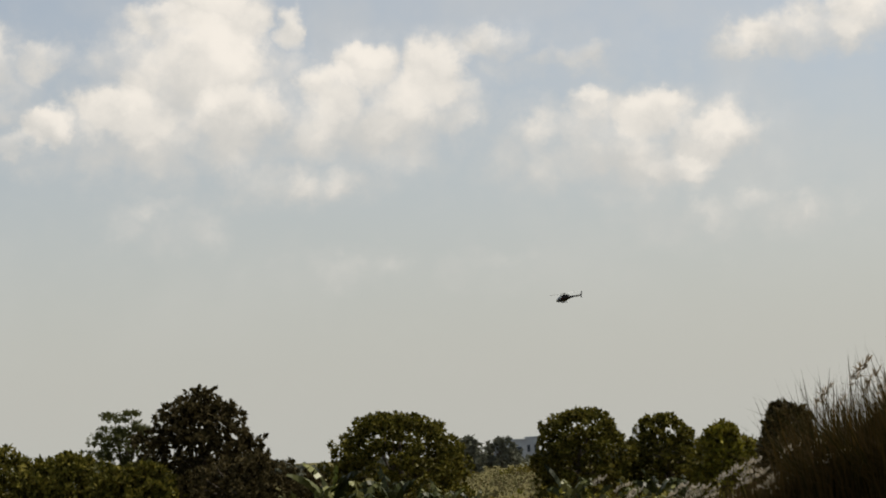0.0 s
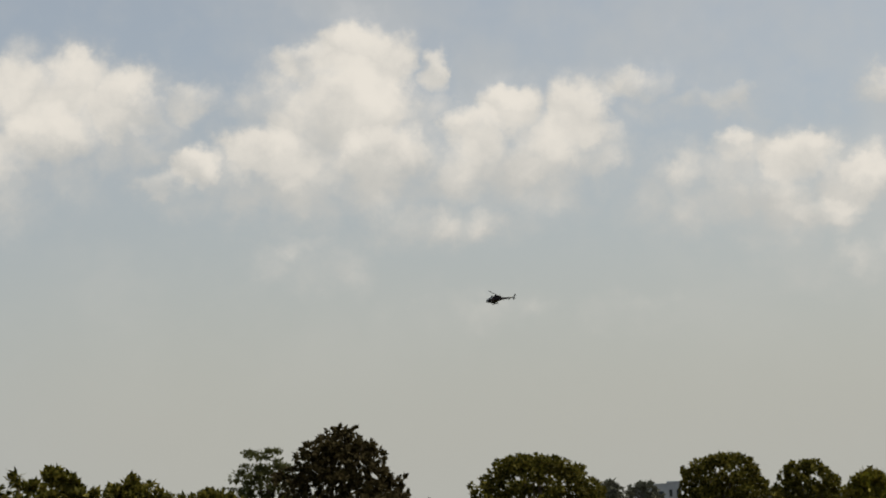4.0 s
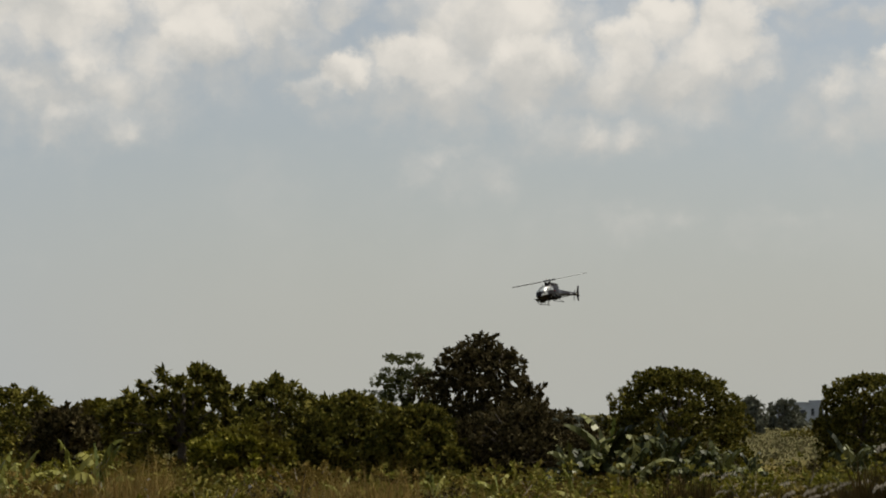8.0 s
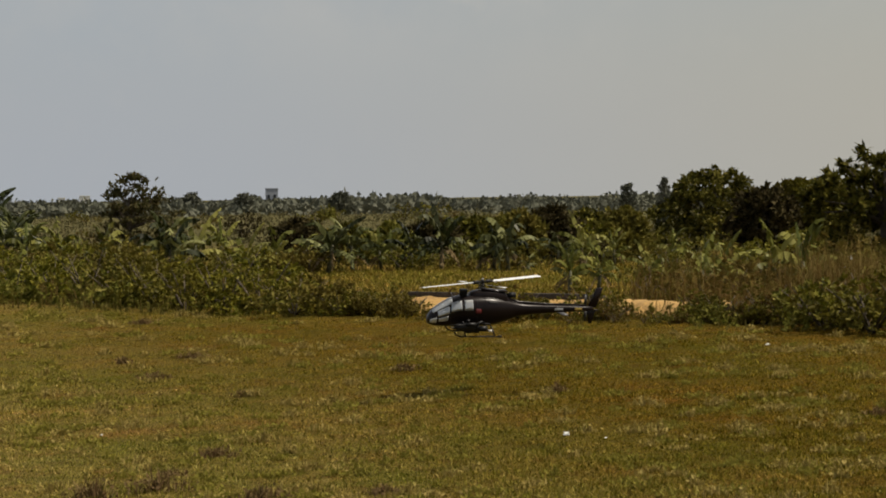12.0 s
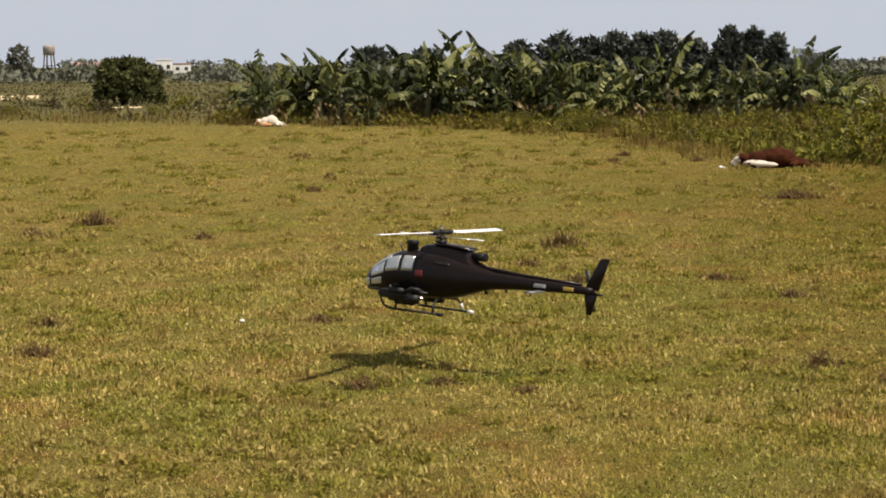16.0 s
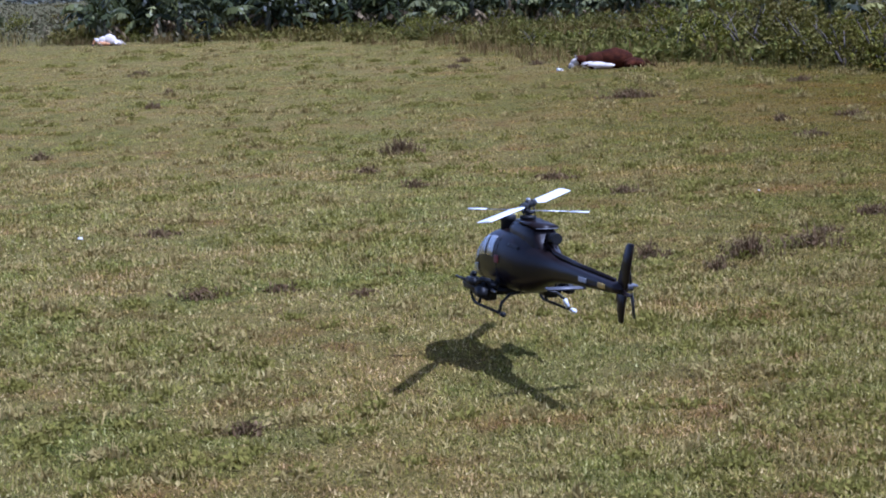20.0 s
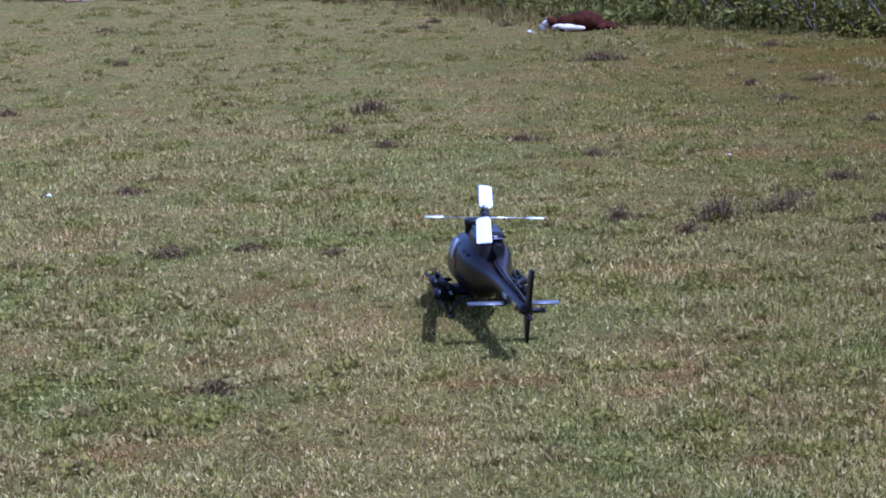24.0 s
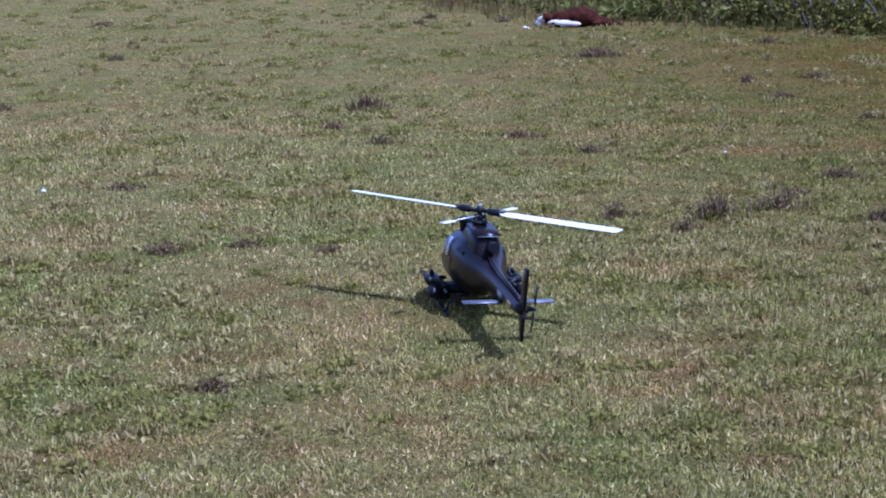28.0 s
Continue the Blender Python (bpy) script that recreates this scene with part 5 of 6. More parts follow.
# ---------------------------------------------------------------- far distance
def build_far():
    r = np.random.default_rng(91)
    vs, fs, off = [], [], 0
    for k in range(330):
        az = r.uniform(-16, 76) if k < 210 else r.uniform(12, 42)
        d = r.uniform(170, 420)
        if -11.9 < az < -10.6:
            continue
        h, w = (r.uniform(0.5, 1.7) if r.random() < 0.8 else r.uniform(1.7, 2.8)) * d / 300, r.uniform(3, 9)
        if az > 27 and az < 33:
            h *= 0.6
        if k >= 210:
            h, w = h * 0.7, w * 1.6
        c = at(az, d, 0)
        spec = [(c.x + r.uniform(-w, w) * 0.6, c.y + r.uniform(-w, w) * 0.5, h * r.uniform(0.3, 0.6), w * r.uniform(0.3, 0.6), w * 0.4, h * 0.45) for _ in range(4)]
        p, u = lobes(r, spec, 300, 0.7)
        p[:, 2] = np.maximum(p[:, 2], 0.1)
        v, f = leaves(r, p, u + r.normal(size=u.shape) * 0.5, 0.7, 0.3)
        vs.append(v)
        fs.append(f + off)
        off += len(v)
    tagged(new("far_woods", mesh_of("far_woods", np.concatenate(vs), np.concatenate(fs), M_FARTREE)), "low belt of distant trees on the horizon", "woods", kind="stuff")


build_far()


def solid(name, bm_or_mesh, material, m, label, category, group="", smooth=True):
    ob = part(name, bm_or_mesh, material, None, "", smooth)
    ob.matrix_world = m
    return tagged(ob, label, category, group)


M_TANK = surface("rusty_tank", (0.2, 0.16, 0.14), (0.36, 0.33, 0.31), 0.8, 0.7, bump=0.2)
M_WALLPAINT = surface("white_wall_paint", (0.62, 0.61, 0.58), (0.8, 0.79, 0.76), 0.5, 0.8)
M_ROOF = surface("red_roof_sheet", (0.24, 0.15, 0.13), (0.34, 0.22, 0.19), 0.6, 0.7)
M_GREYWALL = surface("grey_wall", (0.30, 0.32, 0.36), (0.42, 0.44, 0.48), 0.4, 0.8)
M_DARKGLASS = surface("dark_window", (0.02, 0.025, 0.03), (0.05, 0.055, 0.06), 1.0, 0.2)


def water_tower():
    d = 330
    ob = thing("water_tower", Matrix.Translation(at(-11.25, d)), "old water tower with rusty cylindrical tank on legs", "water tower")
    h = 1.6 + d * math.tan(radians(0.66))
    tank = bmesh.new()
    tube(tank, ((0, 0, h - 1.7), (0, 0, h - 1.6), (0, 0, h - 0.5), (0, 0, h - 0.05), (0, 0, h + 0.12)), [0.8, 1.02, 1.05, 1.05, 0.2], 20)
    bmesh.ops.recalc_face_normals(tank, faces=tank.faces)
    part("tank", tank, M_TANK, ob)
    for k in range(4):
        a = k * math.pi / 2 + 0.6
        part("leg", tubes((((1.25 * math.cos(a), 1.25 * math.sin(a), 0), (0.85 * math.cos(a), 0.85 * math.sin(a), h - 1.55)), 0.13), sides=6), M_BEAM, ob)
    for k in range(4):
        a, b = k * math.pi / 2 + 0.6, (k + 1) * math.pi / 2 + 0.6
        z = (h - 1.75) * 0.5
        part("brace", tubes((((1.12 * math.cos(a), 1.12 * math.sin(a), z), (1.12 * math.cos(b), 1.12 * math.sin(b), z)), 0.08), sides=5), M_BEAM, ob)


water_tower()


def far_house(az, d, w, h, dep, wall, roof, label, pitched=True):
    ob = thing("house", Matrix.Translation(at(az, d)) @ pose(0, 0, 0, 0, 0, -az), label, "house", "far buildings")
    part("wall", block(w, dep, h, 0.02, Matrix.Translation((0, 0, h / 2))), wall, ob, "", False)
    if pitched:
        v = [(-w * 0.54, -dep * 0.58, h), (w * 0.54, -dep * 0.58, h), (w * 0.54, dep * 0.58, h), (-w * 0.54, dep * 0.58, h), (-w * 0.5, 0, h + 1.0), (w * 0.5, 0, h + 1.0)]
        bm = bmesh.new()
        q = [bm.verts.new(p) for p in v]
        for f in ((0, 1, 5, 4), (2, 3, 4, 5), (1, 2, 5), (3, 0, 4), (3, 2, 1, 0)):
            bm.faces.new([q[i] for i in f])
        part("roof", bm, roof, ob, "", False)
    else:
        part("roof", block(w * 1.04, dep * 1.04, 0.25, 0.02, Matrix.Translation((0, 0, h + 0.125))), roof, ob, "", False)
    n = max(2, int(w / 3))
    for i in range(n):
        x = (i + 0.5) / n * w - w / 2
        part("window", block(w / n * 0.4, 0.1, min(1.2, h * 0.3), 0.01, Matrix.Translation((x, -dep / 2 - 0.04, h * 0.55))), M_DARKGLASS, ob, "", False)


far_house(-7.75, 360, 3.2, 2.7, 4, M_WALLPAINT, M_WALLPAINT, "small white house on the horizon", False)
far_house(-7.2, 380, 3.6, 1.9, 4, M_WALLPAINT, M_ROOF, "low white house on the horizon", False)
far_house(-10.1, 380, 6.0, 1.6, 5, M_ROOF, M_ROOF, "long low house with faded red roof on the horizon")
far_house(-14.0, 300, 3.0, 1.6, 4, M_WALLPAINT, M_ROOF, "low white house at the far trees")
far_house(21.1, 380, 2.6, 3.6, 3, M_GREYWALL, M_GREYWALL, "grey-blue flat-roofed block on the horizon", False)
far_house(15.3, 420, 2.4, 2.6, 3, M_WALLPAINT, M_WALLPAINT, "small white building on the horizon", False)
far_house(14.6, 420, 1.6, 2.2, 3, M_WALLPAINT, M_WALLPAINT, "small white building on the horizon", False)
far_house(8.6, 150, 2.4, 3.3, 4, M_WALLPAINT, M_WALLPAINT, "pale building half hidden behind dark trees", False)
far_house(59.3, 300, 5.5, 3.4, 5, M_GREYWALL, M_GREYWALL, "grey building between distant trees", False)
far_house(60.0, 310, 2.4, 3.8, 4, M_GREYWALL, M_GREYWALL, "narrow grey building between distant trees", False)

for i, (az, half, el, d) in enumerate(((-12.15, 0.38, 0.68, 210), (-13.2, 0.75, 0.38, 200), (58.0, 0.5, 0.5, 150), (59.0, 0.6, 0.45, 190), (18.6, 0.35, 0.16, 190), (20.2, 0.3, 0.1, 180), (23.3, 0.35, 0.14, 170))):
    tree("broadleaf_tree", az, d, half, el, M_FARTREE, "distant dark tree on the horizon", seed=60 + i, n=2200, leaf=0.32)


# ---------------------------------------------------------------- animals resting at the edge
M_HIDE = surface("brown_hide", (0.014, 0.004, 0.002), (0.075, 0.022, 0.008), 7, 0.9, bump=0.7)
M_HIDE.node_tree.nodes["Principled BSDF"].inputs["Specular IOR Level"].default_value = 0.08
M_WHITEHIDE = surface("white_hide", (0.48, 0.40, 0.31), (0.68, 0.60, 0.50), 6, 0.7)
M_TANHIDE = surface("tan_hide", (0.36, 0.16, 0.05), (0.55, 0.28, 0.10), 5, 0.7)
M_HORN = surface("horn", (0.10, 0.08, 0.06), (0.22, 0.19, 0.15), 8, 0.5)


def blob(spec, seg=12):
    """Smooth rounded body of overlapping ellipsoids: x, y, z, rx, ry, rz, tilt about y."""
    bm = bmesh.new()
    for x, y, z, rx, ry, rz, tilt in spec:
        bmesh.ops.create_uvsphere(bm, u_segments=seg, v_segments=8, radius=1, matrix=pose(x, y, z, 0, tilt, 0) @ Matrix.Diagonal((rx, ry, rz, 1)))
    return bm


def resting_cow(m, coat, under, label, s=1.0, high=0.92):
    ob = thing("cow", m @ Matrix.Diagonal((s, s, s * high, 1)), label, "cow", "resting cattle")
    part("body", blob([(0.08, 0.02, 0.20, 0.34, 0.25, 0.22, 0), (-0.2, 0.02, 0.19, 0.28, 0.22, 0.17, -8), (0.38, 0.0, 0.11, 0.28, 0.22, 0.12, 12), (0.10, 0.02, 0.34, 0.13, 0.10, 0.10, 0), (0.22, 0.02, 0.26, 0.18, 0.14, 0.10, 25)], 16), coat, ob)
    part("belly", blob([(-0.24, -0.17, 0.085, 0.26, 0.11, 0.085, 4), (-0.05, -0.2, 0.07, 0.16, 0.08, 0.06, 0)], 14), under, ob, "pale underside")
    part("neck", blob([(-0.46, -0.02, 0.18, 0.17, 0.11, 0.11, 24)], 12), coat, ob)
    part("head", blob([(-0.60, -0.05, 0.16, 0.10, 0.075, 0.075, -38), (-0.66, -0.07, 0.085, 0.055, 0.055, 0.07, -20)], 12), under, ob, "pale face")
    part("muzzle", blob([(-0.685, -0.08, 0.045, 0.045, 0.045, 0.04, 0)], 10), M_HORN, ob)
    for y in (-0.14, 0.06):
        part("ear", blob([(-0.545, y, 0.21, 0.028, 0.075, 0.022, 0)], 8), coat, ob)
        part("horn", tubes((((-0.56, y * 0.6 - 0.02, 0.22), (-0.585, y * 0.9 - 0.02, 0.27), (-0.60, y * 0.7 - 0.02, 0.30)), [0.014, 0.01, 0.004]), sides=6), M_HORN, ob)
    for x, y in ((-0.34, -0.24), (-0.22, 0.2), (0.36, -0.26), (0.46, 0.2)):
        part("leg", tubes((((x + 0.1, y * 0.7, 0.13), (x - 0.05, y, 0.075), (x + 0.08, y * 1.05, 0.03)), [0.065, 0.045, 0.03]), sides=8), coat, ob)
        part("hoof", blob([(x + 0.1, y * 1.05, 0.025, 0.035, 0.028, 0.025, 0)], 8), M_HORN, ob)
    part("tail", tubes((((0.62, 0, 0.16), (0.72, -0.04, 0.07), (0.82, -0.1, 0.03)), [0.025, 0.018, 0.022]), sides=6), coat, ob)
    return ob


resting_cow(Matrix.Translation(at(11.15, 27.9)) @ pose(0, 0, 0, 0, 0, -11 - 4), M_HIDE, M_WHITEHIDE, "reddish-brown cow with white face and belly lying on grass", 0.87, 0.82)
resting_cow(Matrix.Translation(at(-4.55, 47.5)) @ pose(0, 0, 0, 0, 0, 4), M_WHITEHIDE, M_TANHIDE, "white and tan calf lying in the weeds", 0.55, 1.25)

# ---------------------------------------------------------------- litter
M_PAPER = surface("white_paper", (0.62, 0.61, 0.58), (0.82, 0.81, 0.78), 30, 0.8)
M_TARP = surface("pale_tarpaulin", (0.5, 0.5, 0.5), (0.72, 0.72, 0.73), 6, 0.45)


def crumple(r, w, h):
    bm = bmesh.new()
    bmesh.ops.create_icosphere(bm, subdivisions=2, radius=1)
    for v in bm.verts:
        k = r.uniform(0.65, 1.25)
        v.co = Vector((v.co.x * w * k, v.co.y * w * 0.7 * k, max(0.0, v.co.z * h * k)))
    return bm


def build_litter():
    r = np.random.default_rng(8)
    for x, y, w in ((6.03, 10.3, 0.028), (6.21, 10.1, 0.012), (11.3, 15.2, 0.026), (-1.13, 11.39, 0.018), (4.55, 27.0, 0.05), (3.4, 12.0, 0.012), (7.6, 27.3, 0.07), (8.0, 27.0, 0.06)):
        solid("paper_scrap", crumple(r, w, w * 0.7), M_PAPER, Matrix.Translation((x, y, float(ground_z(x, y)) + 0.012)), "crumpled scrap of white paper on the grass", "litter", "litter in the field", False)
    p = at(39.07, 35)
    solid("tarpaulin", crumple(r, 0.2, 0.42), M_TARP, Matrix.Translation(p), "pale plastic sheet heaped over a stump in the weeds", "tarpaulin", "", False)
    for az, d, w, h in ((42.4, 34, 0.07, 0.32), (44.6, 35, 0.08, 0.3)):
        solid("plastic_sack", crumple(r, w, h), M_TARP, Matrix.Translation(at(az, d)), "pale plastic sack caught among the weeds", "sack", "sacks in the weeds", False)

    for az, d, w, h in ((47.7, 25.0, 0.10, 0.22), (48.1, 25.2, 0.08, 0.18), (47.3, 25.3, 0.07, 0.2)):
        solid("plastic_sack", crumple(r, w, h), M_TARP, Matrix.Translation(at(az, d)), "pale plastic sack caught among the weeds", "sack", "sacks in the weeds", False)
    solid("plank", block(1.25, 0.16, 0.05, 0.008), M_BEAM, Matrix.Translation(at(54.8, 26.4) + Vector((0, 0, 0.12))) @ pose(0, 0, 0, 0, 0, -52), "long weathered plank lying in the weeds", "plank", "", False)
    solid("block", block(0.22, 0.18, 0.12, 0.015), M_BARK, Matrix.Translation(at(54.2, 26.4) + Vector((0, 0, 0.04))), "rough wooden block under the plank", "block", "blocks under the plank", False)
    solid("block", block(0.22, 0.18, 0.12, 0.015), M_BARK, Matrix.Translation(at(55.4, 26.4) + Vector((0, 0, 0.04))), "rough wooden block under the plank", "block", "blocks under the plank", False)


build_litter()

# ---------------------------------------------------------------- the model helicopter: nose along +x, skids at z = 0
M_PAINT = surface("gunmetal_paint", (0.0085, 0.0052, 0.0048), (0.014, 0.009, 0.0082), 6, 0.30, bump=0.02, rough_spread=0.06)
M_PAINT.node_tree.nodes["Principled BSDF"].inputs["Coat Weight"].default_value = 0.08
M_PAINT.node_tree.nodes["Principled BSDF"].inputs["Specular IOR Level"].default_value = 0.15
M_PAINT.node_tree.nodes["Principled BSDF"].inputs["Coat Roughness"].default_value = 0.2
M_GREYPAINT = surface("grey_paint", (0.08, 0.08, 0.085), (0.13, 0.13, 0.14), 10, 0.45)
M_BLACK = surface("black_plastic", (0.007, 0.007, 0.007), (0.016, 0.016, 0.016), 20, 0.5)
M_BLACK.node_tree.nodes["Principled BSDF"].inputs["Specular IOR Level"].default_value = 0.25
M_STEEL = surface("bright_metal", (0.45, 0.45, 0.46), (0.62, 0.62, 0.63), 25, 0.3, 1.0)
M_SILVERGLASS = surface("silvered_window", (0.46, 0.47, 0.46), (0.60, 0.61, 0.60), 5, 0.24, 0.6)
M_BLADE = surface("white_blade", (0.70, 0.70, 0.69), (0.80, 0.80, 0.79), 12, 0.4)
M_CARBON = surface("dark_blade_edge", (0.02, 0.02, 0.02), (0.04, 0.04, 0.042), 25, 0.4)
M_WHITE = surface("white_cap", (0.66, 0.66, 0.65), (0.8, 0.8, 0.79), 20, 0.5)
M_RED = surface("red_marking", (0.13, 0.012, 0.012), (0.2, 0.02, 0.02), 30, 0.5)
M_YELLOW = surface("yellow_band", (0.42, 0.28, 0.05), (0.55, 0.38, 0.08), 30, 0.5)
M_GREYMARK = surface("grey_marking", (0.30, 0.30, 0.30), (0.42, 0.42, 0.42), 30, 0.5)

# x, top, bottom, half width of the hull
HULL = [(0.446, 0.134, 0.104, 0.014), (0.438, 0.158, 0.090, 0.042), (0.418, 0.186, 0.081, 0.066), (0.385, 0.216, 0.075, 0.086), (0.33, 0.254, 0.071, 0.101), (0.27, 0.290, 0.070, 0.110),
        (0.21, 0.312, 0.070, 0.115), (0.14, 0.320, 0.070, 0.117), (0.05, 0.323, 0.071, 0.116), (-0.04, 0.320, 0.074, 0.111), (-0.11, 0.310, 0.084, 0.100), (-0.17, 0.296, 0.100, 0.083),
        (-0.23, 0.278, 0.122, 0.064), (-0.29, 0.260, 0.143, 0.048), (-0.36, 0.248, 0.157, 0.039), (-0.50, 0.242, 0.170, 0.034), (-0.70, 0.236, 0.180, 0.030), (-0.88, 0.230, 0.188, 0.026), (-0.93, 0.226, 0.194, 0.020)]


def hull_at(x):
    for a, b in zip(HULL, HULL[1:]):
        if b[0] <= x <= a[0]:
            f = (a[0] - x) / (a[0] - b[0])
            return [p + (q - p) * f for p, q in zip(a, b)]
    return HULL[0] if x > HULL[0][0] else HULL[-1]


def hull_point(x, angle, proud=0.0):
    """A point of the hull's skin; angle 0 is the left side, 90 the top."""
    _, top, low, half = hull_at(x)
    zc, hz = (top + low) / 2, (top - low) / 2
    c, s = math.cos(radians(angle)), math.sin(radians(angle))
    e = 2 / 2.5
    return Vector((x, (half + proud) * math.copysign(abs(c) ** e, c), zc + (hz + proud) * math.copysign(abs(s) ** e, s)))


def skin(xs, angles, proud=0.0, closed=False, thick=0.0):
    bm = bmesh.new()
    rows = [[bm.verts.new(hull_point(x, a, proud)) for a in angles] for x in xs]
    n = len(angles)
    for r0, r1 in zip(rows, rows[1:]):
        for k in range(n if closed else n - 1):
            bm.faces.new((r0[k], r1[k], r1[(k + 1) % n], r0[(k + 1) % n]))
    if closed:
        bm.faces.new(rows[0])
        bm.faces.new(rows[-1][::-1])
    bmesh.ops.recalc_face_normals(bm, faces=bm.faces)
    if thick:
        bmesh.ops.solidify(bm, geom=bm.faces[:], thickness=thick)
    return bm


def patch(x0, x1, a0, a1, proud=0.0022, n=6):
    return skin([x0 + (x1 - x0) * k / n for k in range(n + 1)], [a0 + (a1 - a0) * k / n for k in range(n + 1)], proud, False, 0.0018)


def plate(outline, thick, y=0.0):
    """A flat plate with rounded rim from an outline in x and z."""
    bm = bmesh.new()
    front = [bm.verts.new((x, y - thick / 2, z)) for x, z in outline]
    rear = [bm.verts.new((x, y + thick / 2, z)) for x, z in outline]
    bm.faces.new(front)
    bm.faces.new(rear[::-1])
    n = len(outline)
    for k in range(n):
        bm.faces.new((front[k], rear[k], rear[(k + 1) % n], front[(k + 1) % n]))
    bmesh.ops.recalc_face_normals(bm, faces=bm.faces)
    bmesh.ops.bevel(bm, geom=bm.edges[:], offset=thick * 0.25, segments=1, affect="EDGES")
    return bm


def cylinder(a, b, ra, rb=None, sides=16):
    return tubes(((a, b), [ra, ra if rb is None else rb]), sides=sides)


ROTOR_R = 0.70


def main_blade(parent, turn):
    """White blade with a thin aerofoil, from the grip to the tip."""
    bm = bmesh.new()
    foil = [(-0.036, 0.0), (-0.012, 0.0032), (0.010, 0.0045), (0.020, 0.003), (0.023, 0.0), (0.018, -0.002), (-0.010, -0.002)]
    rows = []
    for r_, k in ((0.115, 0.45), (0.135, 0.75), (0.17, 1.0), (0.45, 1.0), (ROTOR_R - 0.012, 1.0), (ROTOR_R, 0.8)):
        rows.append([bm.verts.new((r_, y * k, z * k + 0.002 * (r_ / ROTOR_R) ** 2)) for y, z in foil])
    for r0, r1 in zip(rows, rows[1:]):
        for k in range(len(foil)):
            bm.faces.new((r0[k], r0[(k + 1) % len(foil)], r1[(k + 1) % len(foil)], r1[k]))
    bm.faces.new(rows[0][::-1])
    bm.faces.new(rows[-1])
    bmesh.ops.recalc_face_normals(bm, faces=bm.faces)
    bm.normal_update()
    for f in bm.faces:
        f.material_index = 1 if f.normal.z < -0.5 else 0
    o = part("blade", bm, M_BLADE, parent, "glossy white rotor blade with dark underside", False)
    o.data.materials.append(M_CARBON)
    o.matrix_local = pose(0, 0, 0, 5, 0, turn)
    g = part("blade_grip", tubes((((0.02, 0, 0), (0.045, 0, 0), (0.05, 0, 0), (0.10, 0, 0), (0.105, 0, 0), (0.13, 0, 0)), [0.009, 0.009, 0.015, 0.015, 0.010, 0.007]), sides=10), M_BLACK, parent, "black blade grip")
    g.matrix_local = pose(0, 0, 0, 0, 0, turn)


